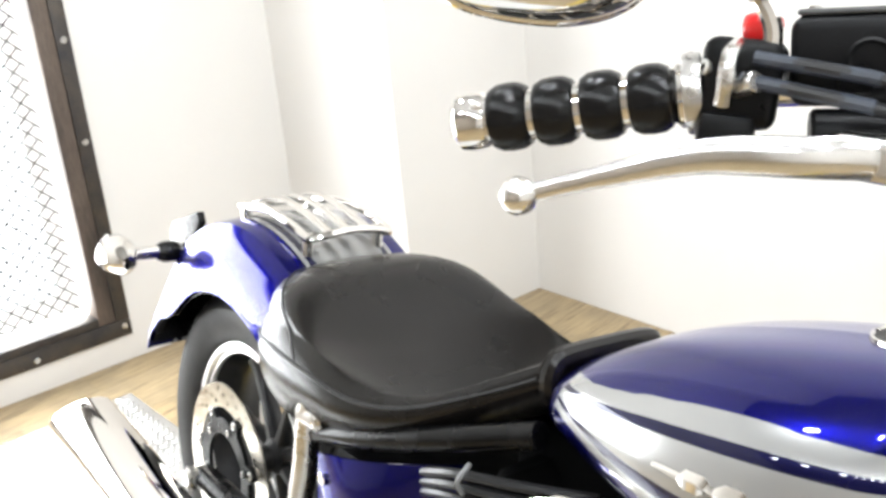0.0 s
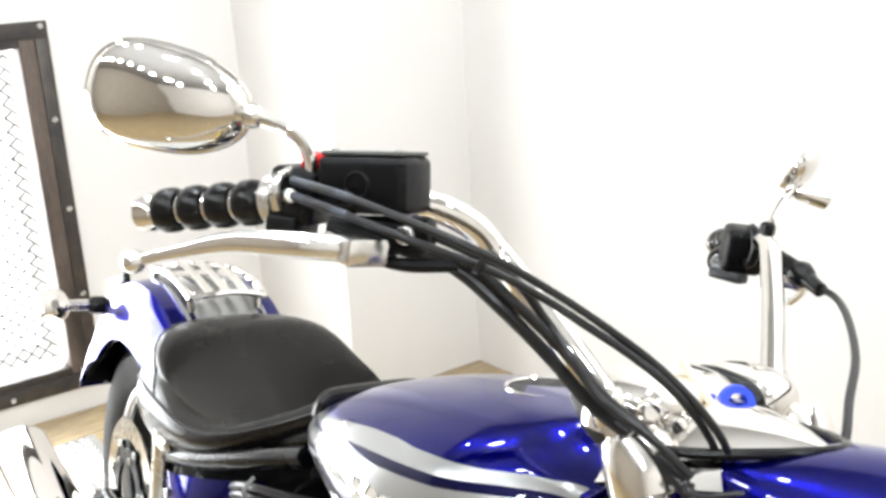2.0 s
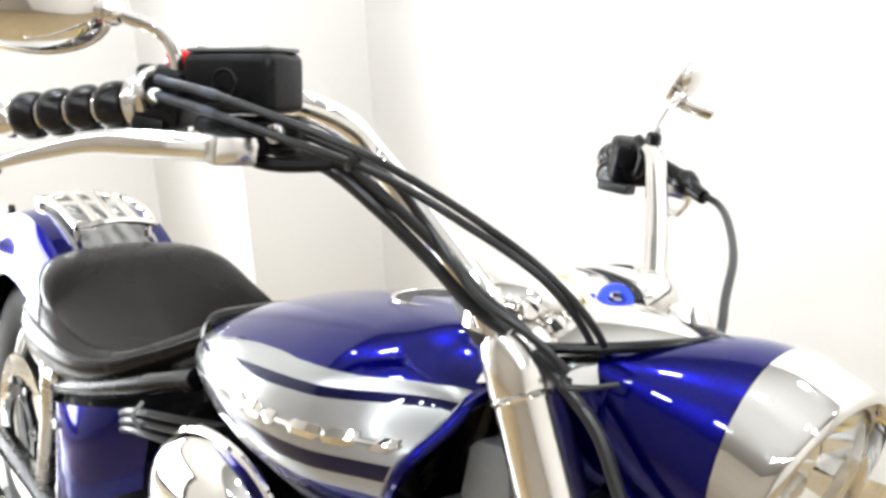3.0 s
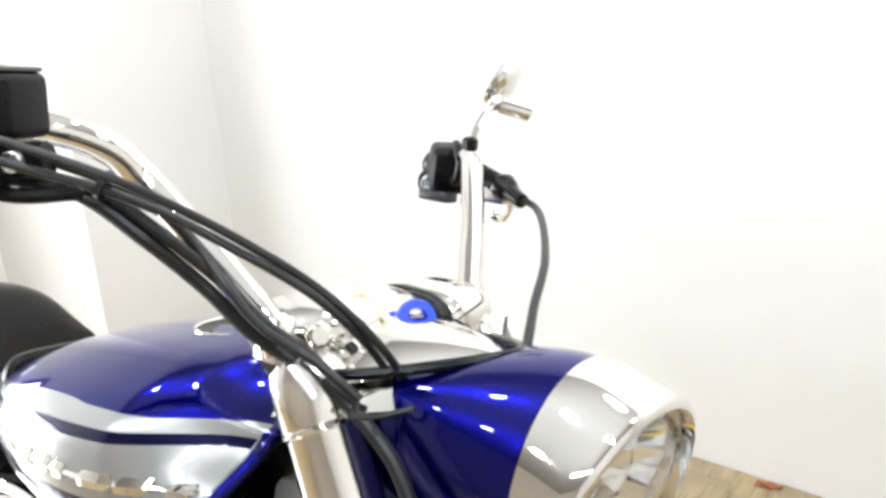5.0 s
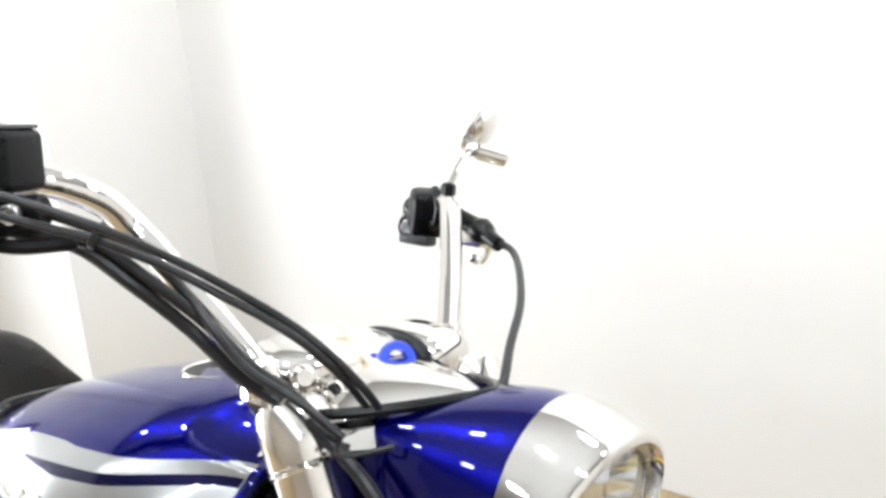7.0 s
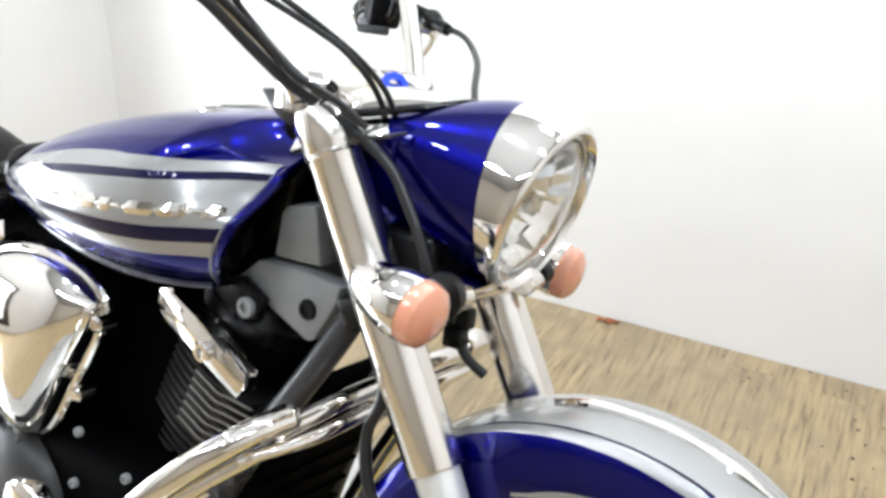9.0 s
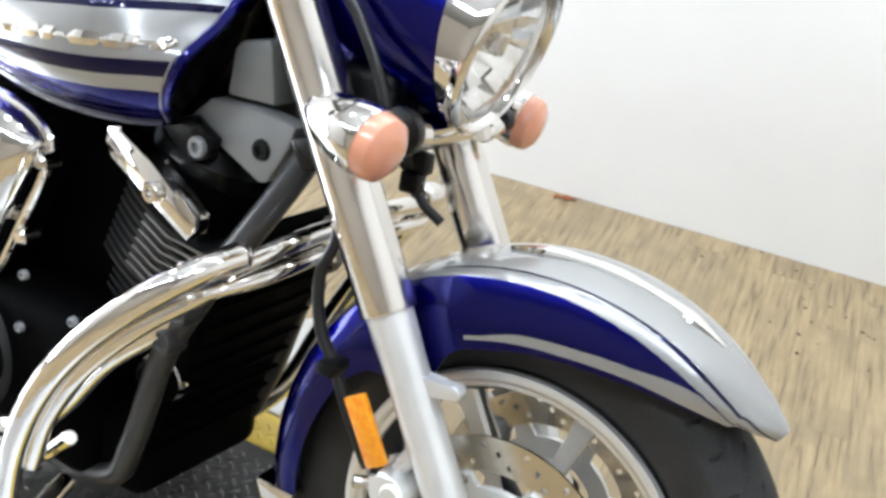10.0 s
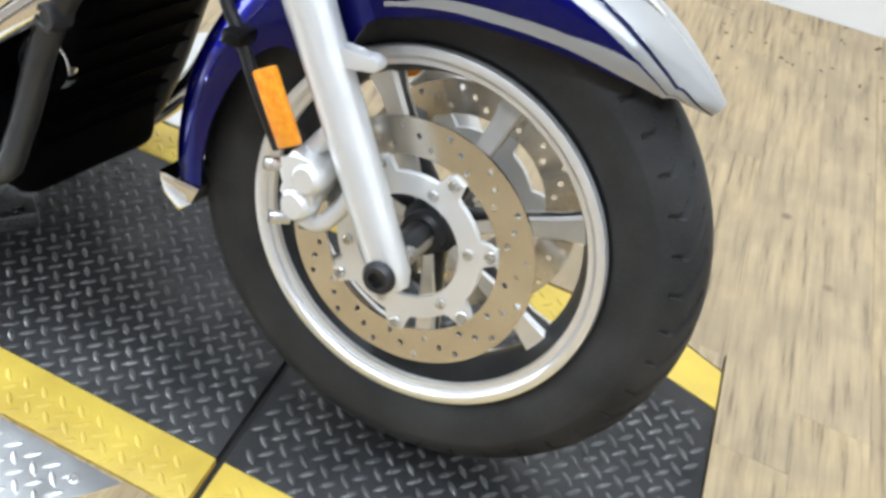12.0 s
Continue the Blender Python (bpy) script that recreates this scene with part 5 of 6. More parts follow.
rigid("hoop", join(tube(mirrored(HOOP), 0.0195, 16), ball(mirrored(HOOP)[0], 0.0195)), M_CHROME, guard)
rigid("cross_bar", tube([(1.385, -0.18, 0.598), (1.41, -0.09, 0.622), (1.418, 0.0, 0.628), (1.41, 0.09, 0.622), (1.385, 0.18, 0.598)], 0.0115, 12), M_CHROME, guard)
rigid("brace", tube([(1.37, -0.2, 0.572), (1.325, -0.245, 0.53), (1.265, -0.268, 0.462), (1.21, -0.272, 0.38), (1.165, -0.262, 0.29)], 0.011, 12), M_CHROME, guard)
rigid("cross_tube", tube([(1.36, -0.215, 0.567), (1.4, -0.15, 0.585), (1.42, -0.06, 0.602), (1.422, 0.06, 0.602), (1.4, 0.15, 0.585), (1.36, 0.215, 0.567)], 0.009, 12), M_CHROME, guard)
rigid("clamp", block((1.395, -0.05, 0.585), (1.425, 0.05, 0.635), 0.006), M_CHROME, guard)

header = rigid("exhaust_header", tube([(1.262, -0.09, 0.51), (1.235, -0.125, 0.465), (1.17, -0.16, 0.4), (1.1, -0.17, 0.31), (1.02, -0.19, 0.24), (0.85, -0.22, 0.215), (0.6, -0.25, 0.205)], 0.021, 16), M_CHROME, bike, "chrome exhaust header pipe")
# -- footboards and pedal --
for side in (-1, 1):
    board = rigid("footboard", slab([(0.72, side * 0.2), (1.0, side * 0.2), (1.06, side * 0.23), (1.05, side * 0.29), (0.98, side * 0.31), (0.72, side * 0.31)], 0.2, 0.222, 0.006, "xy"), M_SATIN, bike, "metal rider footboard")
    rigid("pad", slab([(0.74, side * 0.21), (0.98, side * 0.21), (1.03, side * 0.24), (0.97, side * 0.3), (0.74, side * 0.3)], 0.222, 0.23, 0.003, "xy"), M_RUBBER, board)
rigid("brake_pedal", join(tube([(1.0, -0.2, 0.2), (1.12, -0.23, 0.26), (1.2, -0.235, 0.33)], 0.009, 10)), M_CHROME, bike, "chrome brake pedal")
rigid("horn", lathe([(0, 0.016), (0.024, 0.016), (0.031, 0.011), (0.035, 0.0), (0.03, -0.03), (0, -0.03)], (1.205, -0.1, 0.365), (0.3, -1, 0), 28), M_ENGINE, bike, "round black horn")
rigid("horn_rim", lathe([(0.032, 0.011), (0.036, 0.006), (0.037, -0.002), (0.034, -0.006)], (1.205, -0.1, 0.365), (0.3, -1, 0), 28, True), M_CHROME, bike)
rigid("side_stand", tube([(0.95, 0.16, 0.14), (0.9, 0.25, 0.06), (0.86, 0.305, -0.035)], 0.012, 10), M_BLACK, bike, "black side stand, down")

# -- headlight --
HC, HA = Vector((1.55, 0.008, 0.858)), Vector((0.962, 0, -0.27)).normalized()
HU = Vector((-HA.z, 0, HA.x))


def shell_point(h, r, v, tall):
    """A point of the egg-shaped lamp shell: h along the lamp's axis, r its radius, v round it."""
    a = 2 * math.pi * v
    tall *= 1 - max(0.0, math.cos(a)) * ease(h, [-0.215, -0.17, -0.12, -0.05, 0.02], [0.78, 0.66, 0.27, 0.0, 0.0])     # flattened under the hood
    tall *= 1 + max(0.0, -math.cos(a)) * ease(h, [-0.215, -0.16, -0.1, -0.04, 0.02], [0.5, 0.4, 0.18, 0.0, 0.0])          # fuller underneath
    return HC + HA * h + Vector((0, 1, 0)) * (r * math.sin(a)) + HU * (r * tall * math.cos(a))


def seam_at(v):
    return -0.027 - 0.028 * math.cos(2 * math.pi * v)      # the chrome reaches further back at the top


def shell_r(h):
    return ease(h, [-0.215, -0.205, -0.18, -0.14, -0.09, -0.04, 0.0], [0.03, 0.064, 0.082, 0.0885, 0.091, 0.092, 0.0925])


def band(u, v):
    h = seam_at(v) * (1 - u)
    return shell_point(h, shell_r(h) + 0.0025, v, 1.07)


def rim_ring(u, v):
    r, h = [(0.095, 0.0), (0.095, 0.008), (0.092, 0.013), (0.088, 0.015), (0.084, 0.011), (0.081, 0.0)][round(u * 5)]
    return shell_point(h, r, v, 1.07)


lamp = front("headlight", join(surface(band, 8, 48, 0.002, wrap=True), surface(rim_ring, 5, 48, wrap=True)), M_CHROME, bike, "chrome rimmed headlight in a blue shell")
front("shell", surface(lambda u, v: shell_point(-0.215 + u * (seam_at(v) + 0.213), shell_r(-0.215 + u * (seam_at(v) + 0.213)), v, 1.07), 24, 48, wrap=True), M_BLUE, lamp, "glossy blue headlight shell", 60)

def facet_bowl():
    """A reflector of flat facets in three rings, each turned a little differently."""
    bm, turn = bmesh.new(), random.Random(5)
    for r0, h0, r1, h1, n in ((0.083, 0.003, 0.064, -0.022, 26), (0.064, -0.022, 0.04, -0.042, 20), (0.04, -0.042, 0.012, -0.05, 12)):
        for k in range(n):
            a, b = 2 * math.pi * k / n, 2 * math.pi * (k + 1) / n
            d = [turn.uniform(-0.003, 0.003) for _ in range(4)]
            bm.faces.new([bm.verts.new(HC + HA * (h + q) + Vector((0, r * math.sin(t), 0)) + HU * (r * 1.07 * math.cos(t))) for (r, h, t), q in zip(((r0, h0, a), (r0, h0, b), (r1, h1, b), (r1, h1, a)), d)])
    return bm


front("reflector_bowl", facet_bowl(), M_BOWL, lamp, "faceted bright reflector", 0)
front("lens_ring", surface(lambda u, v: shell_point(*[(0.001, 0.084), (0.006, 0.082), (0.006, 0.078), (-0.004, 0.077)][round(u * 3)], v, 1.07), 3, 48, wrap=True), M_SATIN, lamp, "satin ring round the lens")
front("bulb_shield", lathe([(0, 0.004), (0.013, 0.002), (0.016, -0.006), (0.015, -0.02)], HC - HA * 0.012, HA, 20), M_CHROME, lamp)
front("bulb", lathe([(0, 0.012), (0.012, 0.008), (0.014, -0.01), (0.01, -0.045)], HC - HA * 0.01, HA, 16), M_FROST, lamp)
front("headlight_lens", lathe([(0.0, 0.022), (0.03, 0.02), (0.06, 0.014), (0.082, 0.004), (0.082, 0.001), (0.06, 0.011), (0.03, 0.017), (0, 0.019)], HC, HA, 48), M_GLASS, lamp, "clear headlight glass")
front("trim_screw", lathe([(0, 0.005), (0.006, 0.005), (0.0095, 0.002), (0.0095, 0)], (1.5, -0.036, 0.9455), (0.1, -0.4, 0.9), 16), M_CHROME, lamp)
front("crease", tube([shell_point(h, shell_r(h) + 0.0005, v, 1.07) for h, v in ((-0.145, 0.79), (-0.14, 0.74), (-0.12, 0.69), (-0.085, 0.655), (-0.05, 0.64))], 0.0032, 8), M_BLUE, lamp)
hood = front("gauge_hood", surface(lambda u, v: Vector((1.29 + 0.17 * u, (v - 0.5) * ease(u, [0, 0.5, 1], [0.2, 0.21, 0.03]), 0.94 + 0.022 * math.sin(0.6 + u * 2.0) - 0.3 * (v - 0.5) ** 2 * (1 - 0.5 * u))), 20, 20, 0.008), M_CHROME, bike, "chrome hood over the fork yoke")
front("hood_gasket", tube([(1.33, -0.105, 0.925), (1.38, -0.085, 0.935), (1.43, -0.045, 0.948), (1.458, 0.0, 0.956), (1.43, 0.045, 0.948), (1.38, 0.085, 0.935), (1.33, 0.105, 0.925)], 0.005, 8), M_RUBBER, hood)


def clamp_dome(c, half, low):
    """A swollen cover: a rounded oblong cap over a short skirt."""
    def at(u, v):
        a, t = 2 * math.pi * v, u
        ca, sa = math.cos(a), math.sin(a)
        rr = math.sin(min(1.0, t * 1.25) * math.pi / 2) ** 0.8
        k = 1 / max(abs(ca) ** 2.6 + abs(sa) ** 2.6, 1e-6) ** (1 / 2.6)
        z = half[2] * math.cos(min(1.0, t * 1.25) * math.pi / 2) ** 0.75 - low * max(0.0, t - 0.8) / 0.2
        return Vector(c) + Vector((half[0] * rr * k * ca, half[1] * rr * k * sa, z))
    return surface(at, 24, 48, wrap=True)


clampcover = front("bar_clamp_cover", clamp_dome((1.284, -0.018, 0.943), (0.05, 0.084, 0.034), 0.02), M_CHROME, bike, "swollen chrome handlebar clamp cover", 70)
front("cover_half", clamp_dome((1.285, 0.112, 0.935), (0.05, 0.044, 0.034), 0.02), M_CHROME, clampcover, "", 70)
front("cover_joint", clamp_dome((1.288, 0.068, 0.936), (0.05, 0.012, 0.032), 0.02), M_RUBBER, clampcover)
front("clamp_boss", lathe([(0, 0.01), (0.007, 0.01), (0.01, 0.007), (0.0115, 0.0), (0.012, -0.03)], (1.325, -0.085, 0.953), (0.75, -0.5, 0.2), 24), M_CHROME, clampcover)
front("clamp_boss", lathe([(0, 0.006), (0.006, 0.006), (0.0085, 0.004), (0.0095, -0.03)], (1.34, -0.064, 0.942), (0.8, -0.5, 0.2), 20), M_CHROME, clampcover)
front("yoke", block((1.25, -0.085, 0.905), (1.33, 0.13, 0.943), 0.012, 3), M_CHROME, bike, "chrome upper fork yoke")
front("yoke_trim", slab([(1.225, 0.938), (1.29, 0.948), (1.292, 0.925), (1.272, 0.902), (1.25, 0.912)], -0.085, -0.055, 0.004), M_FRAMEBLACK, bike, "black trim beside the upper yoke")
front("lower_yoke", slab([(1.36, 0.72), (1.45, 0.75), (1.47, 0.72), (1.38, 0.685)], -0.085, 0.1, 0.006), M_BLACK, bike, "black lower fork yoke")
key = front("ignition_key", lathe([(0.0095, -0.005), (0.0165, -0.005), (0.0182, 0.0), (0.0165, 0.005), (0.0095, 0.005)], (1.345, 0.01, 0.957), (0.8, -0.5, 0.35), 28, True), M_KEYBLUE, bike, "blue rubber key ring in the ignition")
front("key_blade", rod((1.338, 0.02, 0.945), (1.342, 0.02, 0.958), 0.005), M_SATIN, key)
front("lock_barrel", rod((1.335, 0.02, 0.93), (1.337, 0.02, 0.962), 0.016), M_CHROME, bike)
front("paper_tag", slab([(1.297, 0.983), (1.348, 0.948), (1.35, 0.951), (1.3, 0.987)], -0.02, -0.013, 0.0005), M_TAG, bike, "narrow cream paper tag on the key")

# -- front signals on their bar --
front("signal_bar", tube([(1.5, -0.15, 0.752), (1.49, -0.08, 0.745), (1.46, 0.0, 0.735), (1.49, 0.08, 0.745), (1.5, 0.15, 0.752)], 0.013, 12), M_CHROME, bike, "chrome signal bar under the headlight")
front("lamp_underside", block((1.4, -0.075, 0.735), (1.475, 0.07, 0.815), 0.012, 3), M_PLASTIC, lamp, "black underside of the headlight shell")
front("signal_bracket", slab([(1.42, 0.72), (1.5, 0.745), (1.52, 0.765), (1.49, 0.775), (1.42, 0.75)], -0.05, 0.05, 0.006), M_CHROME)
for side in (-1, 1):
    y = -0.185 if side < 0 else 0.152
    c = Vector((1.525, y, 0.77 if side < 0 else 0.76))
    sig = front("turn_signal", lathe([(0, -0.078), (0.012, -0.076), (0.027, -0.052), (0.034, -0.02), (0.0355, 0.0), (0.0345, 0.004), (0.03, 0.004)], c, (0.97, side * 0.1, -0.2), 32), M_CHROME, bike, "chrome bullet turn signal with peach lens")
    front("lens", lathe([(0.033, 0.003), (0.034, 0.012), (0.0315, 0.02), (0.022, 0.027), (0.01, 0.03), (0, 0.0305)], c, (0.97, side * 0.1, -0.2), 32), M_PEACH, sig, "peach coloured lens")
    e = 1.0 if side < 0 else 0.62                             # the far one sits half under its collar
    front("stalk_boot", lathe([(0.014 * e, 0), (0.024 * e, 0.004), (0.0255 * e, 0.012), (0.024 * e, 0.02), (0.014 * e, 0.024)], c + Vector((-0.002, -side * 0.066, 0.004)), (0.1, side, 0.0), 24, True), M_RUBBER, sig, "black rubber boot")
    front("stalk", rod(c + Vector((0.0, -side * 0.1, -0.004)), c + Vector((-0.006, -side * 0.02, 0.002)), 0.0145), M_CHROME, sig)

# -- handlebar --
BAR_R = [(1.3, -0.1, 0.945), (1.291, -0.108, 0.959), (1.25, -0.124, 0.998), (1.21, -0.14, 1.035), (1.181, -0.156, 1.064), (1.169, -0.182, 1.088), (1.15, -0.226, 1.102), (1.12, -0.28, 1.1), (1.073, -0.32, 1.09), (0.965, -0.39, 1.058)]
BAR_L = [(1.29, 0.15, 0.93), (1.271, 0.176, 0.946), (1.212, 0.247, 0.998), (1.145, 0.322, 1.052), (1.12, 0.345, 1.061), (1.09, 0.37, 1.06), (1.04, 0.41, 1.05), (0.95, 0.48, 1.029)]
bars = front("handlebar", tube(BAR_R, 0.0135, 16), M_CHROME, bike, "wide chrome pull-back handlebar")
front("bar_half", tube(BAR_L, 0.0135, 16), M_CHROME, bars)
front("bar_middle", rod((1.3, -0.1, 0.94), (1.285, 0.155, 0.935), 0.0135), M_CHROME, bars)


def grip(g0, g1):
    """A chrome sleeve with four swollen rubber rings."""
    g0, g1 = Vector(g0), Vector(g1)
    gd = (g1 - g0).normalized()
    ob = front("grip", lathe([(0.0135, 0.0), (0.019, 0.001), (0.0195, 0.008), (0.017, 0.01), (0.0155, 0.012), (0.0155, 0.124), (0.017, 0.126), (0.018, 0.134), (0.017, 0.142), (0.012, 0.146), (0, 0.147)], g0, gd, 28), M_CHROME, bars, "chrome grip with four black rubber rings")
    for k in range(4):
        front("rubber_ring", lathe([(0.0158, 0.0), (0.018, 0.001), (0.0205, 0.006), (0.021, 0.0125), (0.0205, 0.019), (0.018, 0.024), (0.0158, 0.025)], g0 + gd * (0.012 + 0.0285 * k), gd, 28), M_RUBBER, ob)


def placed(ob, m):
    """Moves a part that was built round the origin to its place on the steered front end."""
    ob.data.transform(STEER @ m @ STEER.inverted())
    return ob


def mirror_edge(a, fat):
    """The mirror's outline: a rounded oblong, fuller at one end."""
    ca, sa = math.cos(a), math.sin(a)
    return 0.07 * math.copysign(abs(ca) ** 0.8, ca), 0.044 * math.copysign(abs(sa) ** 0.88, sa) * (1 - 0.16 * fat * ca)


def mirror(m, stem, fat):
    def bowl(u, v):
        y, z = mirror_edge(2 * math.pi * v, fat)
        f = math.sin(u * math.pi / 2)
        return Vector((0.03 * math.cos(u * math.pi / 2) ** 0.8, y * f, z * f))
    shell = placed(front("mirror", surface(bowl, 16, 48, wrap=True), M_CHROME, bars, "chrome teardrop rear-view mirror", 80), m)
    placed(front("mirror_rim", tube([(0.0, *mirror_edge(a, fat)) for a in np.linspace(0, 2 * math.pi, 33)], 0.003, 8, 2), M_CHROME, shell), m)
    placed(front("mirror_glass", surface(lambda u, v: Vector((0.001, *(0.98 * u * q for q in mirror_edge(2 * math.pi * v, fat)))), 2, 36, wrap=True), M_CHROME, shell), m)
    front("mirror_stem", join(tube(stem, 0.0055, 10), ball(stem[-1], 0.011), rod(stem[-1], Vector(stem[-1]).lerp(m.translation, 0.45), 0.008)), M_CHROME, shell)
    front("stem_nut", lathe([(0, 0), (0.01, 0), (0.01, 0.012), (0.006, 0.016), (0, 0.016)], stem[0], (0, 0, 1), 6), M_PLASTIC, shell)


def hand_lever(pts, perch):
    ob = front("lever", join(tube(pts, 0.0068, 14, 8, 1.6, [1.0, 1.02, 0.95, 0.72, 0.5, 0.46]), ball(pts[-1], 0.0105)), M_LEVER, bars, "polished hand lever with ball end")
    front("lever_perch", block(tuple(np.add(perch, (-0.022, -0.02, -0.012))), tuple(np.add(perch, (0.022, 0.02, 0.012))), 0.005), M_LEVER, ob)


# right: throttle, brake reservoir and lever
grip((1.072, -0.325, 1.088), (0.958, -0.395, 1.056))
mirror(Matrix.Translation((1.014, -0.406, 1.165)) @ pose(0, 0, 0, 0, 4, -34) @ pose(0, 0, 0, -6, 0, 0), [(1.112, -0.316, 1.105), (1.112, -0.318, 1.13), (1.098, -0.328, 1.15), (1.066, -0.352, 1.16)], 1)
box = placed(front("switch_box", join(block((-0.022, -0.026, -0.024), (0.022, 0.026, 0.026), 0.008, 3), block((-0.02, -0.03, -0.045), (0.012, 0.018, -0.015), 0.006, 2)), M_PLASTIC, bars, "black handlebar switch housing"), Matrix.Translation((1.092, -0.31, 1.096)) @ pose(0, 0, 0, 0, 0, 32))
front("throttle_collar", lathe([(0.0175, 0.0), (0.0235, 0.001), (0.0245, 0.006), (0.0235, 0.011), (0.0175, 0.012)], (1.077, -0.3215, 1.0895), (-0.82, -0.52, -0.23), 28, True), M_SATIN, box, "satin metal throttle collar")
front("cable_clamp", tube([(1.098, -0.327, 1.118), (1.104, -0.342, 1.112), (1.106, -0.346, 1.1), (1.102, -0.34, 1.086)], 0.005, 10), M_SATIN, box, "bright cable elbow")
front("cable_clamp", rod((1.1, -0.332, 1.094), (1.12, -0.338, 1.1), 0.0062, 12), M_SATIN, box)
front("housing_screw", bolt((1.088, -0.337, 1.104), (-0.4, -0.9, 0.1), 0.005, 0.004), M_SATIN, box)
front("housing_screw", bolt((1.084, -0.334, 1.082), (-0.4, -0.9, 0.1), 0.005, 0.004), M_SATIN, box)
front("kill_switch", block((1.09, -0.318, 1.12), (1.11, -0.298, 1.137), 0.006, 2), M_RED, box, "red engine stop switch")
at_res = Matrix.Translation((1.15, -0.277, 1.122)) @ pose(0, 0, 0, 0, -7, 26)
res = placed(front("fluid_reservoir", block((-0.041, -0.028, -0.03), (0.043, 0.028, 0.019), 0.008, 4), M_PLASTIC, bars, "black brake fluid reservoir"), at_res)
placed(front("lid", block((-0.038, -0.025, 0.0188), (0.04, 0.025, 0.0225), 0.0018, 2), M_LID, res, "flat reservoir lid, its sheen put into the grey"), at_res)
for sx in (-0.03, 0.032):
    placed(front("lid_screw", bolt((sx, -0.015, 0.0222), (0, 0, 1), 0.004, 0.002), M_SATIN, res), at_res)
placed(front("sight_glass", lathe([(0.009, 0.0), (0.011, 0.0012), (0.0125, 0.0)], (0.0, -0.0285, -0.006), (0, -1, 0), 24), M_PLASTIC, res), at_res)
mas = placed(front("master_cylinder", join(rod((-0.03, -0.02, -0.045), (0.06, -0.006, -0.045), 0.014), block((-0.02, -0.03, -0.064), (0.035, 0.0, -0.04), 0.006), tube([(0.0, -0.02, -0.062), (0.04, -0.02, -0.07), (0.08, 0.0, -0.07)], 0.006, 8)), M_PLASTIC, bars, "black brake master cylinder"), at_res)
placed(front("banjo_bolt", bolt((0.045, -0.026, -0.045), (0.2, -1, 0), 0.008, 0.008), M_SATIN, mas), at_res)
hand_lever([(1.19, -0.322, 1.068), (1.168, -0.36, 1.067), (1.13, -0.392, 1.062), (1.09, -0.42, 1.046), (1.054, -0.443, 1.03)], (1.186, -0.312, 1.068))
# left: switches, clutch
grip((1.055, 0.398, 1.052), (0.95, 0.48, 1.029))
edge_on = Matrix((Vector((0.78, 0.42, -0.46)).normalized(), Vector((-0.5, 0.86, -0.05)).normalized(), Vector((0.375, 0.27, 0.886)).normalized())).transposed().to_4x4()
mirror(Matrix.Translation((1.07, 0.462, 1.158)) @ edge_on @ Matrix.Scale(0.84, 4), [(1.115, 0.352, 1.072), (1.112, 0.362, 1.09), (1.105, 0.392, 1.117), (1.095, 0.425, 1.13)], -1)
front("mirror_pivot", rod((1.1, 0.42, 1.128), (1.13, 0.455, 1.118), 0.011, 14, 0.4), M_CHROME, bars, "chrome mirror pivot")
box = placed(front("switch_box", join(block((-0.024, -0.026, -0.03), (0.024, 0.026, 0.03), 0.01, 3), block((-0.03, -0.02, -0.04), (0.0, 0.018, 0.0), 0.008, 2)), M_PLASTIC, bars, "black handlebar switch housing"), Matrix.Translation((1.065, 0.378, 1.043)) @ pose(0, 0, 0, 0, 10, -38))
front("horn_button", lathe([(0, 0.012), (0.006, 0.012), (0.008, 0.008), (0.013, 0.008), (0.014, 0.0)], (1.04, 0.375, 1.013), (-0.2, -0.9, -0.35), 18), M_GREY, box)
pod = front("switch_pod", lathe([(0, 0.014), (0.012, 0.014), (0.0175, 0.009), (0.0195, 0.0), (0.019, -0.015), (0.012, -0.022)], (1.032, 0.383, 1.02), (0.45, -0.85, -0.1), 22), M_PLASTIC, box, "round black switch pod")
front("pod_ring", lathe([(0.0075, 0.0145), (0.0105, 0.0155), (0.0125, 0.0145), (0.0105, 0.0135)], (1.032, 0.383, 1.02), (0.45, -0.85, -0.1), 22, True), M_SATIN, box, "bright ring round the button")
front("bar_clamp", tube([(1.085, 0.362, 1.075), (1.098, 0.352, 1.07), (1.106, 0.348, 1.055), (1.1, 0.352, 1.035), (1.086, 0.362, 1.028)], 0.0065, 10), M_PLASTIC, box)
front("switch_ledge", block((1.035, 0.352, 1.0), (1.085, 0.375, 1.014), 0.004), M_FRAMEBLACK, box)
front("dip_switch", block((1.028, 0.372, 1.041), (1.04, 0.386, 1.049), 0.002), M_PLASTIC, box)
front("clutch_perch", rod((1.12, 0.36, 1.046), (1.17, 0.352, 1.034), 0.013), M_PLASTIC, bars)
front("clutch_joint", lathe([(0, 0.0), (0.014, 0.0), (0.017, 0.008), (0.014, 0.02), (0.01, 0.024), (0.009, 0.05), (0, 0.05)], (1.165, 0.354, 1.036), (0.85, -0.3, -0.25), 18), M_RUBBER, bars)
hand_lever([(1.155, 0.37, 1.024), (1.15, 0.4, 1.014), (1.12, 0.44, 0.994), (1.085, 0.475, 0.974), (1.04, 0.52, 0.969)], (1.155, 0.365, 1.024))
for c in ((1.294, -0.107, 0.955), (1.272, 0.175, 0.945)):
    front("riser", lathe([(0.016, -0.02), (0.0165, 0.0), (0.016, 0.006), (0.0138, 0.009)], c, (-0.35, 0.3 if c[1] > 0 else -0.2, 0.8), 20), M_CHROME, bars)

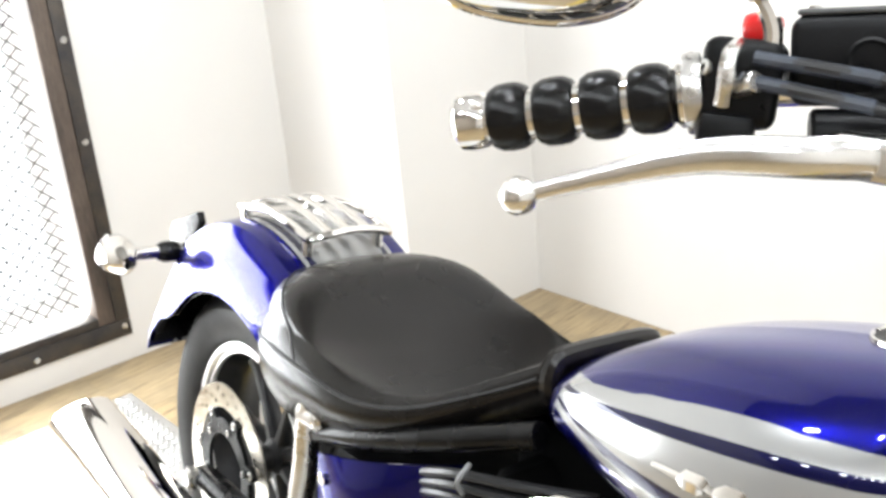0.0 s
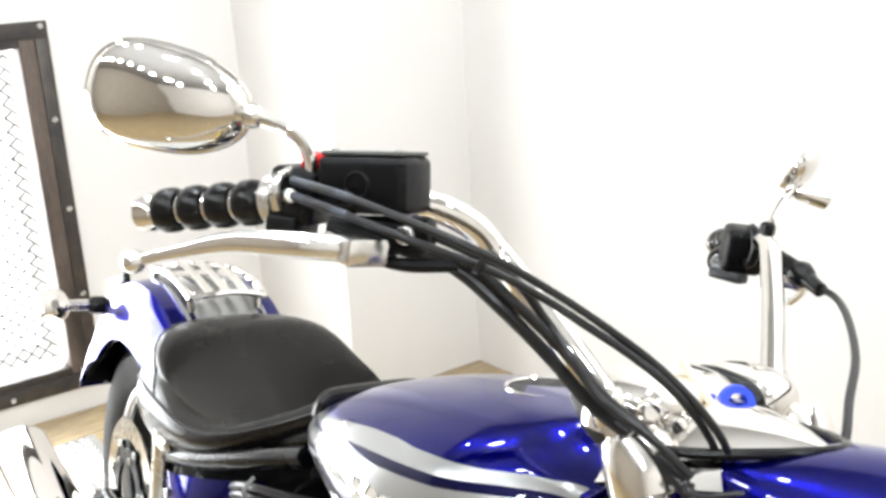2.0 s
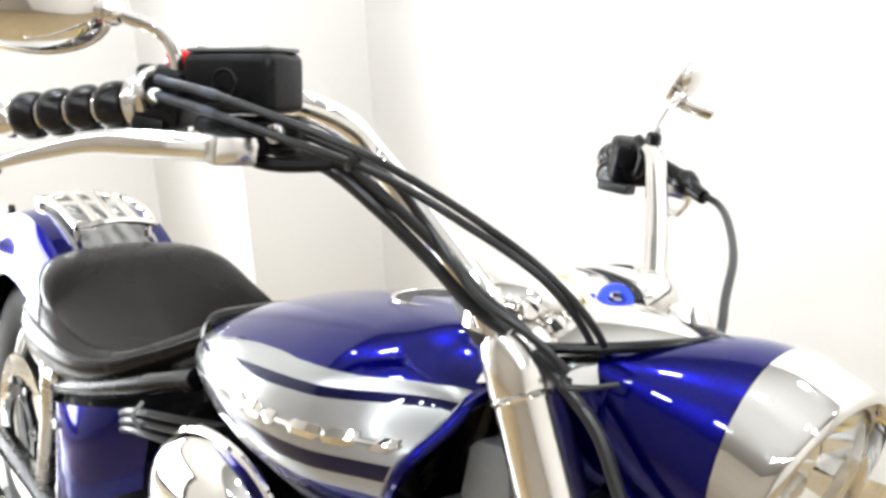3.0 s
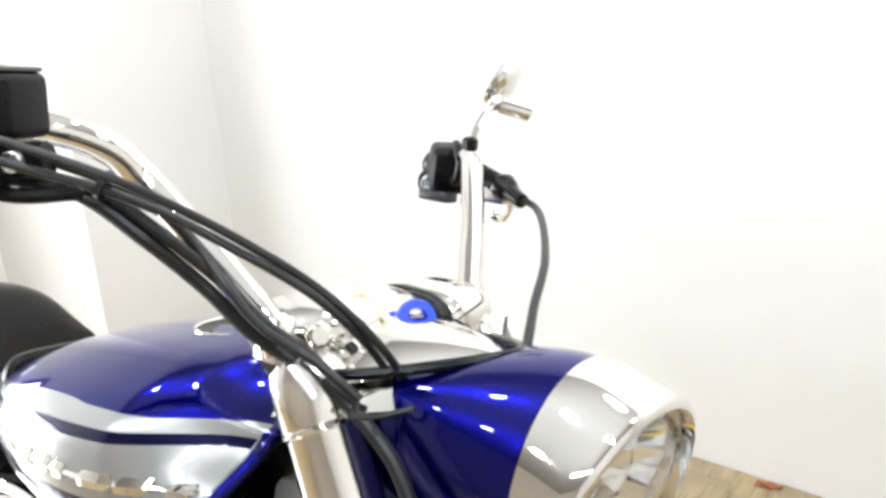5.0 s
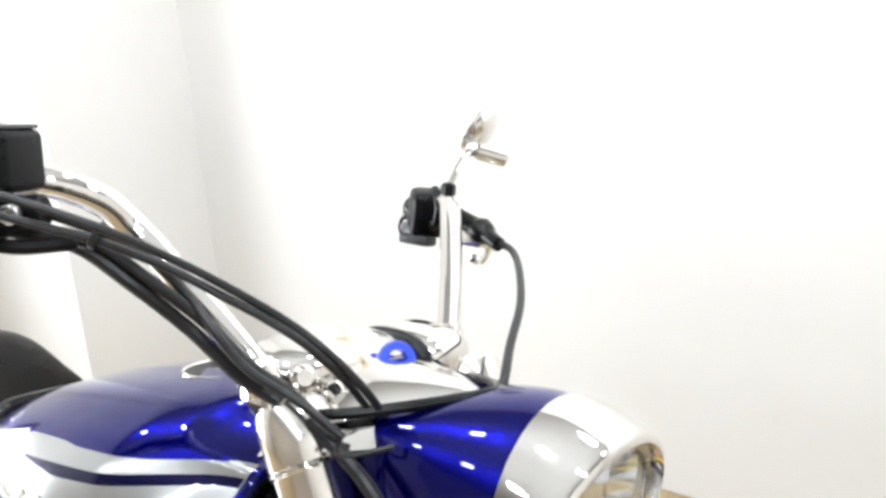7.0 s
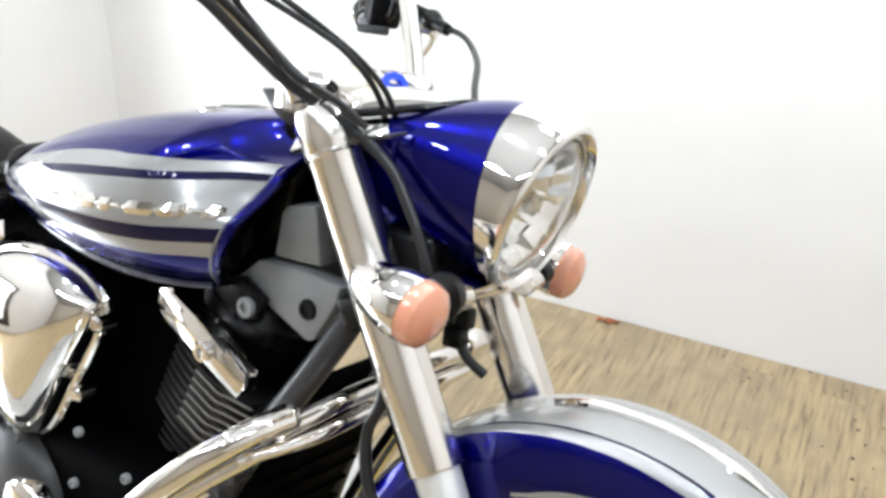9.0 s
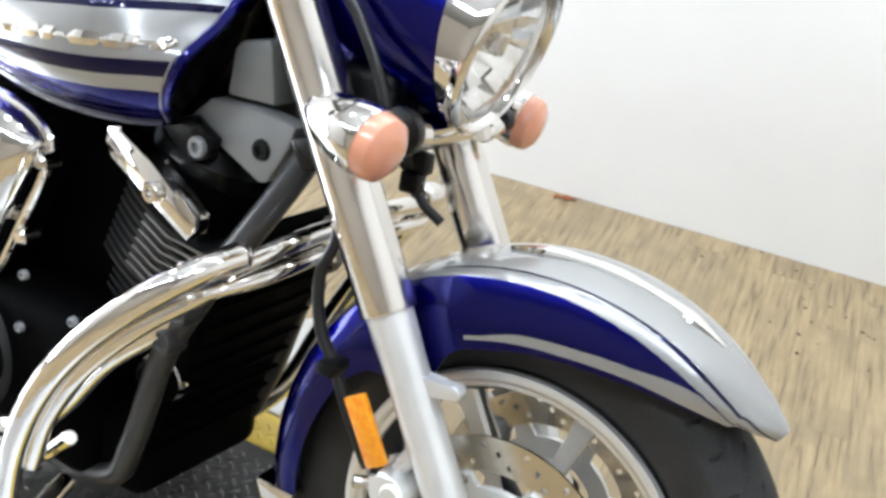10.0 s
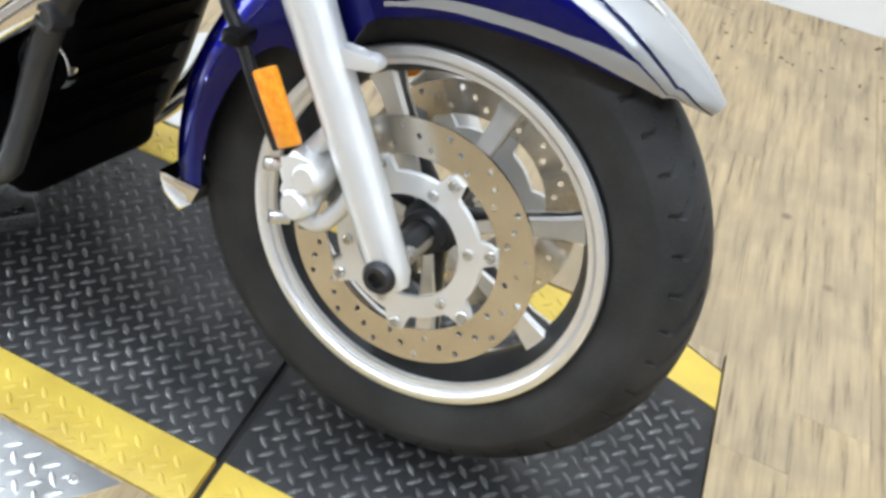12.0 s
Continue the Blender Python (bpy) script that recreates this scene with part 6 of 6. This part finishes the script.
# -- cables and hoses along the bar --
CABLES = [
    ([(1.115, -0.335, 1.112), (1.17, -0.318, 1.108), (1.225, -0.285, 1.096), (1.278, -0.248, 1.08), (1.303, -0.208, 1.06), (1.33, -0.17, 1.037), (1.358, -0.132, 1.01), (1.386, -0.11, 0.985), (1.402, -0.085, 0.955), (1.395, -0.05, 0.92)], 0.0035),
    ([(1.11, -0.338, 1.1), (1.17, -0.32, 1.094), (1.225, -0.286, 1.082), (1.266, -0.238, 1.067), (1.295, -0.2, 1.049), (1.326, -0.174, 1.031), (1.352, -0.15, 1.014), (1.375, -0.13, 0.996), (1.39, -0.1, 0.966), (1.39, -0.07, 0.935), (1.385, -0.05, 0.91)], 0.0035),
    ([(1.19, -0.275, 1.07), (1.205, -0.225, 1.056), (1.241, -0.196, 1.028), (1.264, -0.155, 0.99), (1.303, -0.135, 0.957), (1.33, -0.113, 0.937), (1.365, -0.104, 0.92), (1.392, -0.1, 0.905), (1.427, -0.099, 0.881), (1.45, -0.099, 0.85), (1.473, -0.099, 0.813), (1.485, -0.097, 0.775), (1.47, -0.1, 0.74)], 0.0062),
    ([(1.18, -0.27, 1.07), (1.215, -0.22, 1.062), (1.249, -0.19, 1.035), (1.273, -0.15, 0.999), (1.311, -0.13, 0.966), (1.34, -0.11, 0.945), (1.365, -0.093, 0.92), (1.375, -0.06, 0.885), (1.36, -0.03, 0.86)], 0.0052),
    ([(1.2, -0.255, 1.085), (1.245, -0.2, 1.06), (1.262, -0.16, 1.02), (1.292, -0.15, 0.99), (1.318, -0.138, 0.965), (1.36, -0.12, 0.945), (1.39, -0.1, 0.92)], 0.004),
    ([(1.205, 0.342, 1.025), (1.24, 0.325, 1.02), (1.29, 0.27, 1.01), (1.35, 0.19, 0.99), (1.39, 0.12, 0.965), (1.42, 0.07, 0.94), (1.42, 0.05, 0.9)], 0.0044),
    ([(1.13, 0.335, 1.05), (1.2, 0.262, 0.985), (1.262, 0.19, 0.935), (1.3, 0.15, 0.915), (1.35, 0.11, 0.9)], 0.0055),
]
for pts, r in CABLES:
    front("cable", tube(pts, r, 10), M_HOSE, bike, "black control cable" if r < 0.006 else "black hydraulic hose")
for pts, r in CABLES[:2]:
    front("cable_sleeve", tube([pts[0], pts[1], Vector(pts[1]).lerp(Vector(pts[2]), 0.1)], 0.0042, 10), M_SLEEVE, bike, "blue-grey cable end sleeve")
front("cable_strap", lathe([(0.0095, -0.003), (0.0115, -0.002), (0.0115, 0.002), (0.0095, 0.003)], (1.266, -0.244, 1.073), (0.6, 0.5, -0.4), 16, True), M_HOSE)
for p in ((1.4, -0.1, 0.915),):
    front("hose_guide", tube([(p[0] - 0.018, p[1] + 0.005, p[2]), (p[0] - 0.004, p[1] - 0.012, p[2] - 0.003), (p[0] + 0.014, p[1] - 0.008, p[2]), (p[0] + 0.03, p[1] + 0.015, p[2] + 0.006)], 0.0022, 8), M_HOSE)
front("brake_hose", tube([(1.44, -0.1, 0.74), (1.462, -0.118, 0.65), (1.452, -0.125, 0.6), (1.462, -0.127, 0.545), (1.49, -0.127, 0.5), (1.515, -0.127, 0.455), (1.54, -0.115, 0.4)], 0.007, 10), M_HOSE, bike, "black front brake hose")
front("hose_clip", block((1.478, -0.15, 0.5), (1.5, -0.115, 0.516), 0.004), M_PLASTIC)
front("fork_wiring", tube([(1.452, -0.03, 0.735), (1.462, 0.005, 0.712), (1.468, 0.018, 0.685), (1.482, 0.022, 0.662), (1.505, 0.03, 0.644)], 0.0062, 10), M_HOSE, bike, "black wiring under the headlight")
front("fork_wiring", tube([(1.43, -0.02, 0.73), (1.438, 0.01, 0.712), (1.452, 0.018, 0.7), (1.47, 0.024, 0.69)], 0.005, 10), M_HOSE, bike, "black wiring under the headlight")
for at in ((1.472, 0.02, 0.708), (1.468, 0.014, 0.686)):
    front("connector", block(tuple(np.add(at, (-0.012, -0.012, -0.013))), tuple(np.add(at, (0.012, 0.012, 0.013))), 0.004), M_PLASTIC, bike, "black plug connector")
front("connector", block((1.425, 0.0, 0.7), (1.447, 0.03, 0.722), 0.004), M_PLASTIC, bike, "black plug connector")


# ---- floor boards ----
def boards():
    """Boards that run a little askew to the wall; the lift leaves a gap in them."""
    width = 0.104
    x = LX1 + 0.003 - 39 * width
    while x < 5.6:
        y = -4.0 - 1.2 * random.random()
        while y < BACK_Y - 0.01:
            y2 = min(y + 1.22, BACK_Y - 0.002)
            lo = max(y, -4.05)
            spans = [(lo, y2)]
            if x < LX1 - 0.01 and x + width > LX0 - 0.05:
                spans = [(lo, min(y2, LY0 - 0.002)), (max(lo, LY1 + 0.002), y2)]
            for a, b in spans:
                left, right = x - SKEW * max(a, b), x + width - SKEW * min(a, b)
                if b - a < 0.03 or right < WIN_X or left < WIN_X - 0.28 or right > 5.31:
                    continue
                bm = block((0.0001, 0, -0.022), (width - 0.0001, b - a - 0.0003, 0.0), 0.0003, 1)
                for v in bm.verts:
                    v.co.x -= SKEW * v.co.y
                ob = part("plank", bm, M_WOOD, floor, smooth=0)
                ob.location = (x - SKEW * a, a, -0.0006 * random.random() - 0.0004)
            y = y2 + 1e-6
        x += width
    offcut = slab([(1.972, 0.258), (end_x(0.23) - 0.001, 0.2305), (end_x(0.264), 0.264), (1.972, 0.264)], -0.022, -0.0005, 0, "xy")
    part("plank", offcut, M_WOOD, floor, smooth=0)


boards()


# ---- litter on the floor by the wall ----
scrap = surface(lambda u, v: Vector((1.09 + 0.055 * u, 1.372 + 0.018 * v + 0.01 * u, 0.002 + 0.006 * math.sin(5 * u + 2 * v) ** 2)), 10, 4, 0.0012)
tagged(part("scrap", scrap, M_SCRAP), "small crumpled red-brown scrap lying on the oak floor", "litter")
crumbs = bmesh.new()
for k in range(120):
    cx, cy = 0.9 + 2.1 * random.random(), BACK_Y - 0.012 - 0.55 * random.random() ** 2.2
    if k % 3 == 0:
        cx, cy = 1.6 + 1.2 * random.random(), 0.85 + 0.5 * random.random()
    size = 0.001 + 0.0022 * random.random() ** 2
    if k % 8 == 0:
        cx, cy, size = 1.75 + 0.42 * random.random(), 1.02 + 0.2 * random.random(), 0.002 + 0.0018 * random.random()
    crumbs = join(crumbs, ball((cx, cy, size * 0.3), size, (1 + random.random(), 1, 0.5), 6, 4))
tagged(part("floor_debris", crumbs, M_CRUMB), "dark crumbs and dust scattered along the wall", "debris", kind="stuff")
